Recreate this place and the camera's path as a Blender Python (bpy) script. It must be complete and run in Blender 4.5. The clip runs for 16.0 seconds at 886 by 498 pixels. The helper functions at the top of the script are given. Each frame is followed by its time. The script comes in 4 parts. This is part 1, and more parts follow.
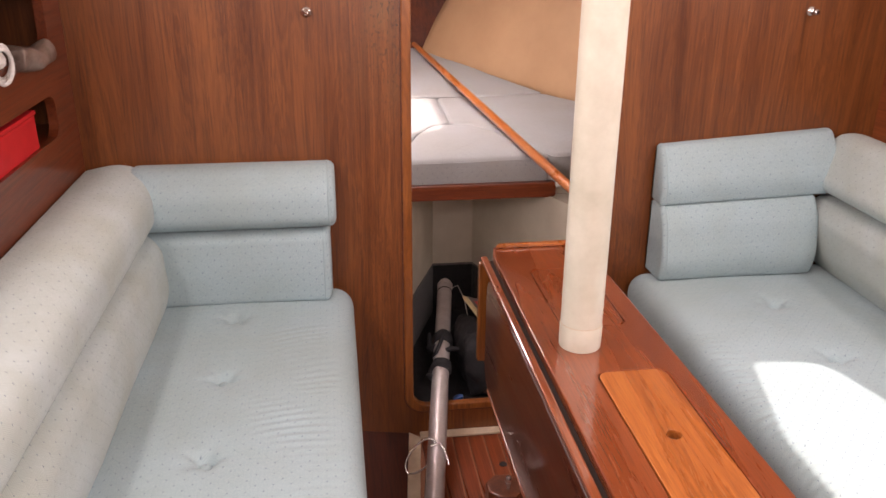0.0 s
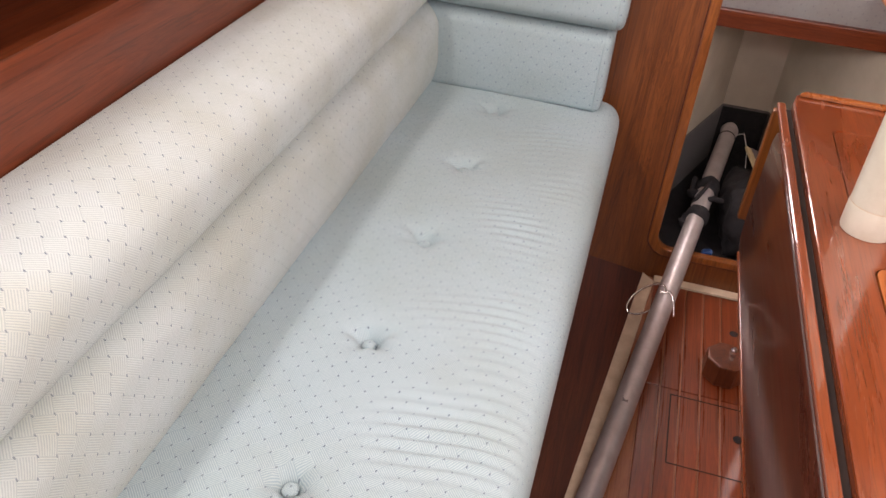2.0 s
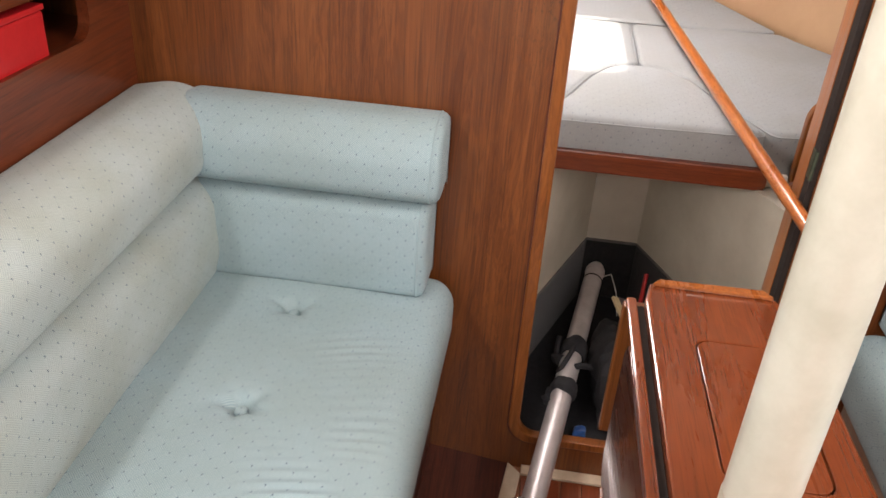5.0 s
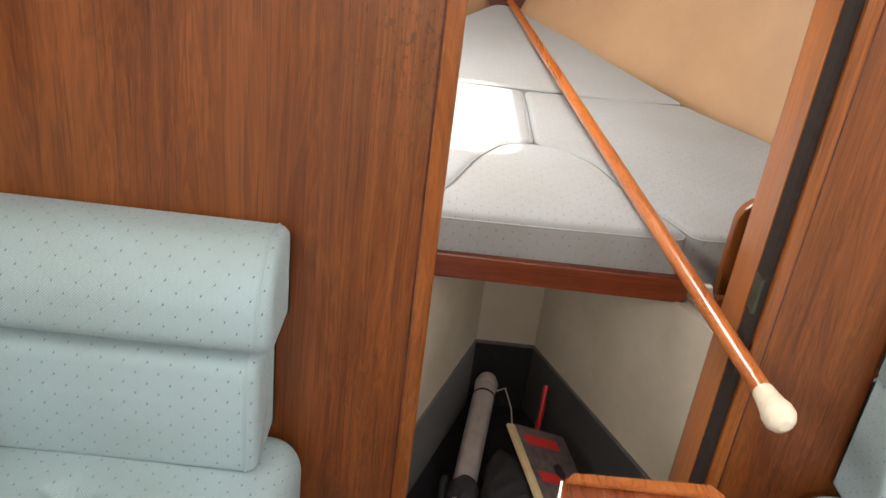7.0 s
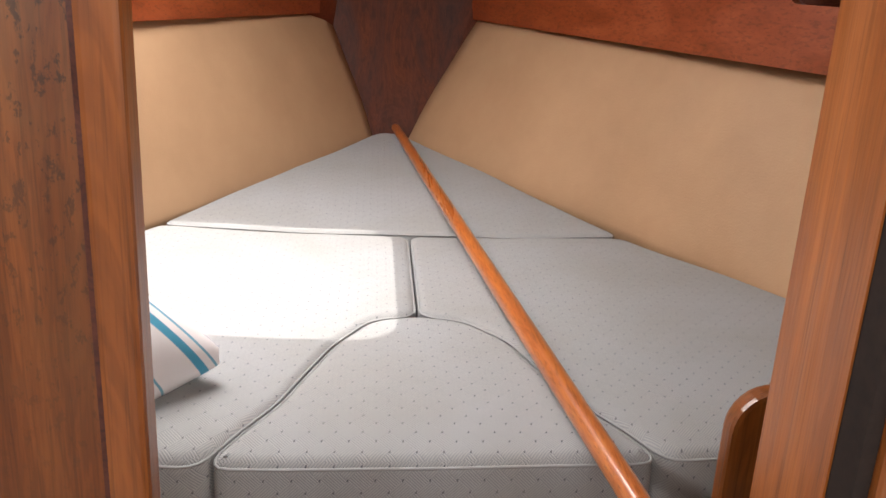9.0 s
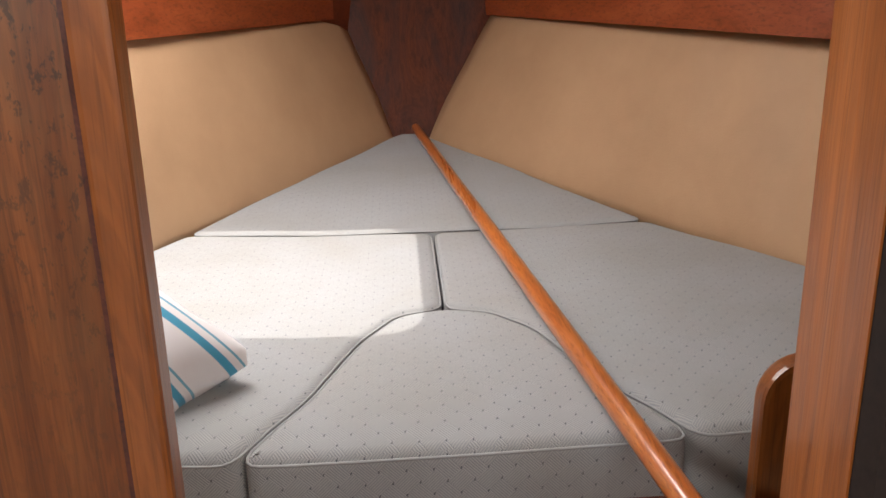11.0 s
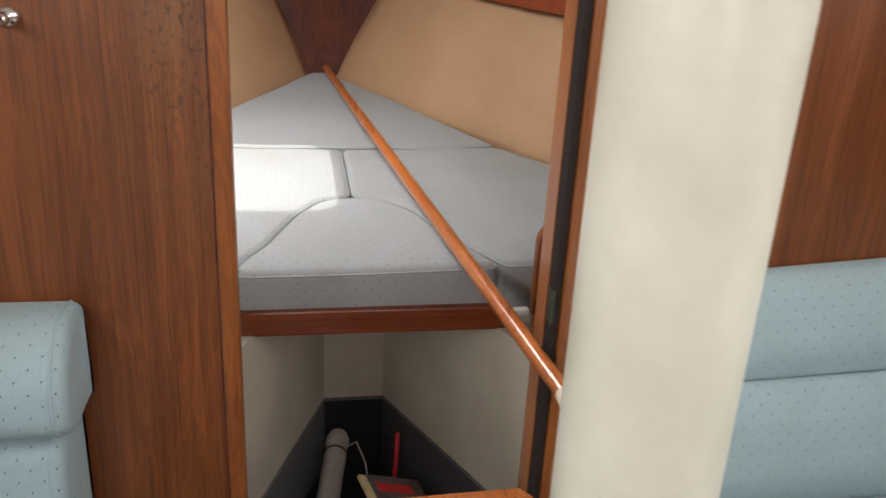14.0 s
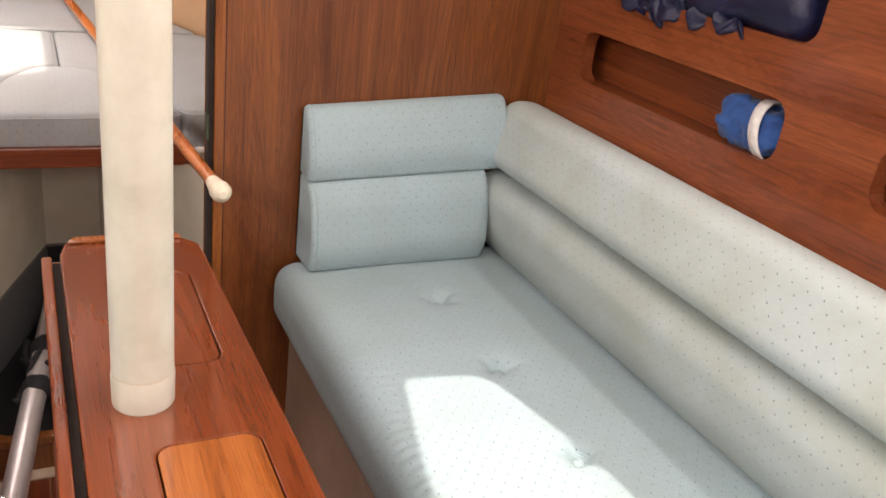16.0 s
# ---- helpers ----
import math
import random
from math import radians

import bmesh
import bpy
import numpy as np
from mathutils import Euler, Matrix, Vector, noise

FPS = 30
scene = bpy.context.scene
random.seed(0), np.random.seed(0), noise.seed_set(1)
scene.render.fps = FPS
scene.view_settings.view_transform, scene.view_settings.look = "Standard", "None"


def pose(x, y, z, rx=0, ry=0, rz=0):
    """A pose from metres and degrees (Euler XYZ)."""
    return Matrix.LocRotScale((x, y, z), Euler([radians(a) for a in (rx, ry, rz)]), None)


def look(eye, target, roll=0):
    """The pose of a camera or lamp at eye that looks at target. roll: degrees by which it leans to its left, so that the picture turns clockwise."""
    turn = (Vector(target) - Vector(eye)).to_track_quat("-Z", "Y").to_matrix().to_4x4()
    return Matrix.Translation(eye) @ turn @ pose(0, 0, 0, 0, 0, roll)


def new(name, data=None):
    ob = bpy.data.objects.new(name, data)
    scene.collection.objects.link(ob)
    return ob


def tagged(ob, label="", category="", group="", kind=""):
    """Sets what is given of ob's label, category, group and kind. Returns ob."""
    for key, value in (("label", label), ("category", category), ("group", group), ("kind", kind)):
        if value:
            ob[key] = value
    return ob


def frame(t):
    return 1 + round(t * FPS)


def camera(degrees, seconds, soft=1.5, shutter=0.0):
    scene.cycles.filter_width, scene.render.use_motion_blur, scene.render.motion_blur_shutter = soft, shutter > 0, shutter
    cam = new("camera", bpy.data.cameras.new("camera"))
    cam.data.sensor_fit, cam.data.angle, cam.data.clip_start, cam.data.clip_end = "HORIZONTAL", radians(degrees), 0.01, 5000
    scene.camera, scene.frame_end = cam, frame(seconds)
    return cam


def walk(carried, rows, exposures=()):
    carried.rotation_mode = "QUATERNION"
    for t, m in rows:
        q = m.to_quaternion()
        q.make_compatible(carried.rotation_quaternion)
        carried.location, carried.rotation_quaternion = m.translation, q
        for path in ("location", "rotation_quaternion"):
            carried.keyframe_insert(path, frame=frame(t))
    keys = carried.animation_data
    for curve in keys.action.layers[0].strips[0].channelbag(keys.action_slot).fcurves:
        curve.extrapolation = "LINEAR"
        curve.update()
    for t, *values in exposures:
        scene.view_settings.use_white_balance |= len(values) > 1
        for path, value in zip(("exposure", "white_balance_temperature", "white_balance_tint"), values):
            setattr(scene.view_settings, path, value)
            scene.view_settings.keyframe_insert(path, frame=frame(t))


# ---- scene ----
cam = camera(56.9, 16.0, 1.5, 0.2)
PATH = [
    (0, (-0.358, -2.001, 1.387), (-0.109, -0.162, 0.642), 0.4),
    (0.5, (-0.299, -1.976, 1.371), (-0.254, -0.145, 0.566), 2.0),
    (1, (-0.282, -1.973, 1.354), (-0.5, -0.214, 0.427), 3.2),
    (1.5, (-0.306, -1.947, 1.328), (-0.639, -0.284, 0.269), 4.6),
    (2, (-0.313, -1.898, 1.315), (-0.678, -0.308, 0.158), 5.2),
    (2.5, (-0.334, -1.835, 1.304), (-0.655, -0.263, 0.111), 5.0),
    (3, (-0.346, -1.768, 1.333), (-0.571, -0.157, 0.169), 4.1),
    (3.5, (-0.326, -1.69, 1.345), (-0.479, -0.024, 0.249), 3.2),
    (4, (-0.28, -1.574, 1.347), (-0.462, 0.121, 0.302), 3.3),
    (4.5, (-0.232, -1.48, 1.347), (-0.446, 0.233, 0.336), 3.5),
    (7, (-0.195, -0.988, 1.309), (-0.134, 0.803, 0.42), 7.3),
    (7.5, (-0.211, -0.836, 1.282), (-0.196, 1.009, 0.51), 6.9),
    (8, (-0.177, -0.679, 1.253), (-0.152, 1.196, 0.559), 5.3),
    (8.5, (-0.107, -0.547, 1.227), (0.001, 1.353, 0.613), 3.5),
    (9, (-0.04, -0.442, 1.205), (0.133, 1.463, 0.621), 3.0),
    (11.5, (-0.021, -0.456, 1.188), (0.055, 1.458, 0.612), -1.7),
    (12, (-0.067, -0.55, 1.189), (-0.018, 1.364, 0.611), 0.3),
    (12.5, (-0.128, -0.653, 1.19), (-0.159, 1.263, 0.615), 0.5),
    (13, (-0.139, -0.788, 1.214), (-0.155, 1.126, 0.634), 0.2),
    (13.5, (-0.093, -0.942, 1.258), (0.052, 0.933, 0.576), 1.4),
    (14, (-0.091, -1.042, 1.299), (0.262, 0.793, 0.586), 3.1),
    (14.5, (-0.104, -1.185, 1.319), (0.485, 0.588, 0.604), 3.7),
    (15, (-0.087, -1.318, 1.327), (0.7, 0.367, 0.591), 4.5),
    (15.5, (-0.055, -1.48, 1.325), (0.8, 0.16, 0.564), 6.6),
    (16, (-0.043, -1.647, 1.317), (0.836, -0.045, 0.502), 8.1),
]
walk(cam, [(t, look(eye, target, roll)) for t, eye, target, roll in PATH],
     [(0, -0.20, 7350, 31), (1.0, -0.18, 7050, 23), (2.5, -0.08, 7250, 31), (3.5, -0.12, 7250, 27), (4.5, -0.09, 6850, 20), (7, -0.04, 6900, 12), (7.5, -0.30, 6900, 13), (8.5, -0.36, 6900, 17), (9, -0.48, 6800, 18), (11.5, -0.72, 6850, 17), (12.5, -0.32, 7000, 16), (13.0, -0.20, 7150, 17), (14.0, -0.62, 6500, 12), (14.5, -0.57, 6650, 19), (15.5, -0.40, 6700, 15), (16, -0.23, 7250, 22)])

# ---- world and light ----
SUN_WAY = Vector((0.15, 0.10, -1.0)).normalized()      # the way the sunlight travels
world = bpy.data.worlds.new("sky")
scene.world = world
world.use_nodes = True
wn = world.node_tree
sky = wn.nodes.new("ShaderNodeTexSky")
sky.sky_type = "NISHITA"
sky.sun_disc = False
sky.sun_elevation = math.asin(-SUN_WAY.z)
sky.sun_rotation = math.atan2(-SUN_WAY.x, -SUN_WAY.y)
wn.links.new(sky.outputs[0], wn.nodes["Background"].inputs[0])
wn.nodes["Background"].inputs[1].default_value = 0.12

sun = new("sun", bpy.data.lights.new("sun", "SUN"))
sun.data.energy, sun.data.angle, sun.data.color = 5.0, radians(0.5), (1.0, 0.95, 0.88)
sun.rotation_mode = "QUATERNION"
sun.rotation_quaternion = SUN_WAY.to_track_quat("-Z", "Y")


def window_light(name, eye, target, w, h, power, colour=(1.0, 0.98, 0.95)):
    """An added area lamp that stands in for daylight at an opening out of view."""
    ob = new(name, bpy.data.lights.new(name, "AREA"))
    ob.data.shape, ob.data.size, ob.data.size_y = "RECTANGLE", w, h
    ob.data.energy, ob.data.color = power, colour
    ob.matrix_world = look(eye, target)
    return ob


window_light("companionway_light", (0.06, -2.95, 1.40), (0.06, 0.0, 0.6), 0.7, 0.9, 12)
window_light("companion_hatch_light", (0.06, -2.55, 1.87), (0.06, -2.2, 0.0), 0.7, 0.6, 22)
window_light("saloon_hatch_light", (0.39, -0.96, 1.875), (0.39, -0.96, 0.0), 0.22, 0.42, 5)
window_light("fore_hatch_light", (-0.30, 0.75, 1.54), (-0.1, 0.9, 0.7), 0.5, 0.5, 19)
for sx, cx in ((-1, -0.99), (1, 1.11)):
    for yy, power in ((-0.75, 11 if sx < 0 else 9), (-1.65, 15 if sx < 0 else 12)):
        window_light("side_window_light", (cx, yy, 1.60), (cx - sx * 1.0, yy, 1.15), 0.6, 0.22, power)

# ---- materials ----


def node(tree, kind, **inputs):
    n = tree.nodes.new(kind)
    for k, v in inputs.items():
        n.inputs[k.replace("_", " ")].default_value = v
    return n


def base_material(name, rough=0.5, metal=0.0, coat=0.0, coat_rough=0.1, sheen=0.0):
    m = bpy.data.materials.new(name)
    m.use_nodes = True
    b = m.node_tree.nodes["Principled BSDF"]
    b.inputs["Roughness"].default_value = rough
    b.inputs["Metallic"].default_value = metal
    b.inputs["Coat Weight"].default_value = coat
    b.inputs["Coat Roughness"].default_value = coat_rough
    b.inputs["Sheen Weight"].default_value = sheen
    return m, m.node_tree, b


def ramp(tree, stops):
    r = tree.nodes.new("ShaderNodeValToRGB")
    el = r.color_ramp.elements
    while len(el) < len(stops):
        el.new(0.5)
    for e, (p, c) in zip(el, stops):
        e.position, e.color = p, (*c, 1)
    return r


def mapped(tree, scale, source="Object"):
    tc = tree.nodes.new("ShaderNodeTexCoord")
    mp = tree.nodes.new("ShaderNodeMapping")
    mp.inputs["Scale"].default_value = scale
    tree.links.new(tc.outputs[source], mp.inputs[0])
    return mp


def wood(name, dark, mid, light, along="z", fine=90.0, rough=0.35, coat=0.35, coat_rough=0.12, bump=0.15, worn=0.0, figure=0.045):
    """Varnished timber with the grain along one axis."""
    m, t, b = base_material(name, rough, coat=coat, coat_rough=coat_rough)
    L = t.links.new
    sc = {"x": (0.022, 1, 1), "y": (1, 0.022, 1), "z": (1, 1, 0.022)}[along]
    broad = {"x": (0.09, 1, 1), "y": (1, 0.09, 1), "z": (1, 1, 0.09)}[along]
    n1 = node(t, "ShaderNodeTexNoise", Scale=11.0, Detail=6.0, Roughness=0.62, Distortion=1.3)
    L(mapped(t, broad).outputs[0], n1.inputs["Vector"])
    n2 = node(t, "ShaderNodeTexNoise", Scale=fine, Detail=6.0, Roughness=0.68, Distortion=0.55)
    L(mapped(t, sc).outputs[0], n2.inputs["Vector"])
    n3 = node(t, "ShaderNodeTexNoise", Scale=fine * 3.2, Detail=3.0, Roughness=0.6)
    L(mapped(t, sc).outputs[0], n3.inputs["Vector"])
    r1 = ramp(t, [(0.33, dark), (0.51, mid), (0.68, light)])
    mix = t.nodes.new("ShaderNodeMath")
    mix.operation = "MULTIPLY_ADD"
    mix.inputs[1].default_value = 0.60
    L(n1.outputs[0], mix.inputs[0])
    half = t.nodes.new("ShaderNodeMath")
    half.operation = "MULTIPLY"
    half.inputs[1].default_value = 0.40
    L(n2.outputs[0], half.inputs[0])
    L(half.outputs[0], mix.inputs[2])
    # growth figure: contour lines of the broad noise
    ring = t.nodes.new("ShaderNodeMath")
    ring.operation = "MULTIPLY"
    ring.inputs[1].default_value = 95.0
    L(n1.outputs[0], ring.inputs[0])
    wav = t.nodes.new("ShaderNodeMath")
    wav.operation = "SINE"
    L(ring.outputs[0], wav.inputs[0])
    fig = t.nodes.new("ShaderNodeMath")
    fig.operation = "MULTIPLY_ADD"
    fig.inputs[1].default_value = figure
    L(wav.outputs[0], fig.inputs[0])
    L(mix.outputs[0], fig.inputs[2])
    L(fig.outputs[0], r1.inputs[0])
    pores = ramp(t, [(0.36, (0.30, 0.27, 0.25)), (0.47, (1, 1, 1))])
    L(n3.outputs[0], pores.inputs[0])
    mul = t.nodes.new("ShaderNodeMix")
    mul.data_type, mul.blend_type = "RGBA", "MULTIPLY"
    mul.inputs[0].default_value = 0.42
    L(r1.outputs[0], mul.inputs[6])
    L(pores.outputs[0], mul.inputs[7])
    last = mul.outputs[2]
    if worn:
        ws = node(t, "ShaderNodeTexNoise", Scale=120.0, Detail=4.0, Roughness=0.75)
        L(mapped(t, (1, 1, 0.5)).outputs[0], ws.inputs["Vector"])
        spots = ramp(t, [(0.545, (0, 0, 0)), (0.60, (1, 1, 1))])
        L(ws.outputs[0], spots.inputs[0])
        # blistered varnish beside the doorway, high up
        tc = t.nodes.new("ShaderNodeTexCoord")
        sep = t.nodes.new("ShaderNodeSeparateXYZ")
        L(tc.outputs["Object"], sep.inputs[0])
        fx = node(t, "ShaderNodeMapRange")
        for i, v in enumerate((-0.37, -0.20, 0.0, 0.85)):
            fx.inputs[i + 1].default_value = v
        fz = node(t, "ShaderNodeMapRange")
        for i, v in enumerate((0.84, 1.20, 0.0, 1.0)):
            fz.inputs[i + 1].default_value = v
        L(sep.outputs[0], fx.inputs[0])
        L(sep.outputs[2], fz.inputs[0])
        a = t.nodes.new("ShaderNodeMath")
        a.operation = "MULTIPLY"
        L(fx.outputs[0], a.inputs[0])
        L(fz.outputs[0], a.inputs[1])
        c = t.nodes.new("ShaderNodeMath")
        c.operation = "MULTIPLY"
        port = t.nodes.new("ShaderNodeMath")
        port.operation = "LESS_THAN"
        port.inputs[1].default_value = 0.0
        L(sep.outputs[0], port.inputs[0])
        near = t.nodes.new("ShaderNodeMath")
        near.operation = "MULTIPLY"
        L(port.outputs[0], near.inputs[0])
        L(a.outputs[0], near.inputs[1])
        L(near.outputs[0], c.inputs[0])
        L(spots.outputs[0], c.inputs[1])
        # dull, dried-out varnish under the flecks
        cloud = node(t, "ShaderNodeTexNoise", Scale=16.0, Detail=4.0, Roughness=0.65)
        L(mapped(t, (1, 1, 0.45)).outputs[0], cloud.inputs["Vector"])
        veil = ramp(t, [(0.40, (0, 0, 0)), (0.66, (0.7, 0.7, 0.7))])
        L(cloud.outputs[0], veil.inputs[0])
        dry = t.nodes.new("ShaderNodeMath")
        dry.operation = "MULTIPLY"
        L(near.outputs[0], dry.inputs[0])
        L(veil.outputs[0], dry.inputs[1])
        hazed = t.nodes.new("ShaderNodeMix")
        hazed.data_type = "RGBA"
        L(dry.outputs[0], hazed.inputs[0])
        L(last, hazed.inputs[6])
        hazed.inputs[7].default_value = (0.165, 0.085, 0.032, 1)
        last = hazed.outputs[2]
        blot = t.nodes.new("ShaderNodeMix")
        blot.data_type = "RGBA"
        L(c.outputs[0], blot.inputs[0])
        L(last, blot.inputs[6])
        blot.inputs[7].default_value = (0.022, 0.014, 0.008, 1)
        last = blot.outputs[2]
    L(last, b.inputs["Base Color"])
    rr = node(t, "ShaderNodeMapRange")
    for i, v in enumerate((0.3, 0.7, rough - 0.08, rough + 0.12)):
        rr.inputs[i + 1].default_value = v
    L(n1.outputs[0], rr.inputs[0])
    L(rr.outputs[0], b.inputs["Roughness"])
    bp = node(t, "ShaderNodeBump", Strength=bump, Distance=0.002)
    L(n2.outputs[0], bp.inputs["Height"])
    L(bp.outputs[0], b.inputs["Normal"])
    return m


def fabric(name, ground, second, speck, du=0.030, dv=0.0152, stain=0.5):
    """Woven upholstery cloth with staggered woven specks; UV in metres."""
    m, t, b = base_material(name, 0.9, sheen=0.1)
    L = t.links.new
    tc = t.nodes.new("ShaderNodeTexCoord")
    sep = t.nodes.new("ShaderNodeSeparateXYZ")
    L(tc.outputs["UV"], sep.inputs[0])

    def math_node(op, a, bb=None):
        n = t.nodes.new("ShaderNodeMath")
        n.operation = op
        for i, v in enumerate((a, bb)):
            if v is None:
                continue
            if isinstance(v, (int, float)):
                n.inputs[i].default_value = v
            else:
                L(v, n.inputs[i])
        return n.outputs[0]
    u = math_node("DIVIDE", sep.outputs[0], du)
    v = math_node("DIVIDE", sep.outputs[1], dv)
    row = math_node("FLOOR", v)
    odd = math_node("MULTIPLY", math_node("FLOORED_MODULO", row, 2.0), 0.5)
    fu = math_node("SUBTRACT", math_node("FRACT", math_node("ADD", u, odd)), 0.5)
    fv = math_node("SUBTRACT", math_node("FRACT", v), 0.5)
    slant = math_node("ADD", fu, math_node("MULTIPLY", fv, -0.12))
    d = math_node("ADD", math_node("POWER", math_node("DIVIDE", slant, 0.036), 2.0),
                  math_node("POWER", math_node("DIVIDE", fv, 0.125), 2.0))
    inside = math_node("LESS_THAN", d, 1.0)
    # basket weave: squares between four specks, ribs turning from square to square
    cu = math_node("SUBTRACT", u, 0.5)
    cv = math_node("MULTIPLY", math_node("SUBTRACT", v, 0.5), 0.5)
    wa = math_node("ADD", cu, cv)
    wb = math_node("SUBTRACT", cu, cv)
    odd_square = math_node("FLOORED_MODULO", math_node("ADD", math_node("FLOOR", wa), math_node("FLOOR", wb)), 2.0)
    pick = math_node("ADD", math_node("MULTIPLY", wa, odd_square), math_node("MULTIPLY", wb, math_node("SUBTRACT", 1.0, odd_square)))
    ribs = math_node("ADD", math_node("MULTIPLY", math_node("SINE", math_node("MULTIPLY", pick, 2 * math.pi * 8.0)), 0.5), 0.5)
    n1 = node(t, "ShaderNodeTexNoise", Scale=5.0, Detail=4.0, Roughness=0.6)
    L(tc.outputs["Object"], n1.inputs["Vector"])
    n2 = node(t, "ShaderNodeTexNoise", Scale=420.0, Detail=2.0)
    L(tc.outputs["Object"], n2.inputs["Vector"])
    cmix = t.nodes.new("ShaderNodeMix")
    cmix.data_type = "RGBA"
    rib = math_node("MULTIPLY", math_node("SINE", math_node("MULTIPLY", sep.outputs[0], 2 * math.pi / (du * 0.25))), 0.03)
    weave = math_node("ADD", math_node("MULTIPLY", ribs, 0.80), math_node("MULTIPLY", n2.outputs[0], 0.30))
    L(math_node("ADD", weave, rib), cmix.inputs[0])
    cmix.inputs[6].default_value = (*ground, 1)
    cmix.inputs[7].default_value = (*second, 1)
    grime = ramp(t, [(0.35, (0.86, 0.82, 0.74)), (0.62, (1, 1, 1))])
    L(n1.outputs[0], grime.inputs[0])
    g = t.nodes.new("ShaderNodeMix")
    g.data_type, g.blend_type = "RGBA", "MULTIPLY"
    g.inputs[0].default_value = stain
    L(cmix.outputs[2], g.inputs[6])
    L(grime.outputs[0], g.inputs[7])
    s = t.nodes.new("ShaderNodeMix")
    s.data_type = "RGBA"
    L(math_node("MULTIPLY", inside, math_node("ADD", math_node("MULTIPLY", n1.outputs[0], 0.8), 0.25)), s.inputs[0])
    L(g.outputs[2], s.inputs[6])
    s.inputs[7].default_value = (*speck, 1)
    L(s.outputs[2], b.inputs["Base Color"])
    hgt = math_node("SUBTRACT", math_node("MULTIPLY", ribs, 0.5), inside)
    bp = node(t, "ShaderNodeBump", Strength=0.42, Distance=0.0012)
    L(hgt, bp.inputs["Height"])
    L(bp.outputs[0], b.inputs["Normal"])
    return m


def mottled(name, a, c, scale=14.0, rough=0.5, metal=0.0, coat=0.0, bump=0.1, fine=180.0, sheen=0.0):
    """A painted, moulded or plain surface with faint stains and relief."""
    m, t, b = base_material(name, rough, metal, coat, sheen=sheen)
    L = t.links.new
    n1 = node(t, "ShaderNodeTexNoise", Scale=scale, Detail=5.0, Roughness=0.65)
    L(mapped(t, (1, 1, 1)).outputs[0], n1.inputs["Vector"])
    r = ramp(t, [(0.3, a), (0.7, c)])
    L(n1.outputs[0], r.inputs[0])
    L(r.outputs[0], b.inputs["Base Color"])
    n2 = node(t, "ShaderNodeTexNoise", Scale=fine, Detail=3.0)
    L(mapped(t, (1, 1, 1)).outputs[0], n2.inputs["Vector"])
    bp = node(t, "ShaderNodeBump", Strength=bump, Distance=0.002)
    L(n2.outputs[0], bp.inputs["Height"])
    L(bp.outputs[0], b.inputs["Normal"])
    return m


TEAK = wood("teak_bulkhead", (0.080, 0.0195, 0.0037), (0.146, 0.0402, 0.0067), (0.222, 0.068, 0.0120), "z", 70.0, 0.42, 0.2, 0.2, worn=1.0)
TEAK_TRIM = wood("teak_trim", (0.13, 0.037, 0.007), (0.225, 0.068, 0.013), (0.30, 0.098, 0.020), "z", 120.0)
PARTITION = wood("teak_partition", (0.24, 0.068, 0.012), (0.37, 0.115, 0.022), (0.46, 0.155, 0.034), "z", 100.0, 0.42, 0.2, 0.2)
MAHOGANY = wood("mahogany_locker", (0.085, 0.017, 0.006), (0.145, 0.031, 0.010), (0.20, 0.047, 0.014), "y", 60.0)
MAHOGANY_X = wood("mahogany_board", (0.105, 0.021, 0.007), (0.185, 0.040, 0.012), (0.265, 0.065, 0.019), "x", 70.0)
MAHOGANY_Z = wood("mahogany_stile", (0.050, 0.012, 0.005), (0.12, 0.030, 0.010), (0.19, 0.052, 0.017), "z", 70.0)
MAHOGANY_S = wood("mahogany_starboard", (0.135, 0.031, 0.010), (0.215, 0.053, 0.016), (0.30, 0.082, 0.025), "y", 55.0)
FASCIA = wood("mahogany_fascia", (0.17, 0.034, 0.010), (0.27, 0.056, 0.016), (0.35, 0.085, 0.025), "y", 60.0, 0.4, 0.25, 0.2, 0.0, figure=0.015)
BRONZE = mottled("bronze_hinge", (0.05, 0.07, 0.05), (0.10, 0.11, 0.07), 60.0, 0.5, 0.7)
DARKWOOD = wood("dark_base_wood", (0.034, 0.008, 0.005), (0.078, 0.018, 0.009), (0.12, 0.030, 0.014), "y", 60.0)
TABLE = wood("varnished_table", (0.118, 0.024, 0.006), (0.178, 0.038, 0.0095), (0.240, 0.058, 0.015), "y", 150.0, 0.25, 0.8, 0.06, 0.03, figure=0.02)
TABLE_LID = wood("table_lid_wood", (0.20, 0.055, 0.012), (0.34, 0.10, 0.022), (0.44, 0.15, 0.036), "y", 150.0, 0.28, 0.8, 0.07, 0.08)
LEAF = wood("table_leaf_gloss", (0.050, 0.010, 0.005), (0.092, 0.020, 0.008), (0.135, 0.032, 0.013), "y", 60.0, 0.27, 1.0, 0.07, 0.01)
TABLE.node_tree.nodes["Principled BSDF"].inputs["Coat IOR"].default_value = 1.75
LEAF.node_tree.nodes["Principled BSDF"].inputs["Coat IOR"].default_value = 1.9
POLEWOOD = wood("staff_wood", (0.32, 0.085, 0.018), (0.48, 0.140, 0.030), (0.58, 0.20, 0.045), "y", 120.0, 0.3, 0.7, 0.1, 0.1)
SOLE = wood("sole_plank", (0.10, 0.018, 0.006), (0.20, 0.039, 0.011), (0.28, 0.063, 0.018), "y", 80.0, 0.3, 0.6, 0.12, 0.1)
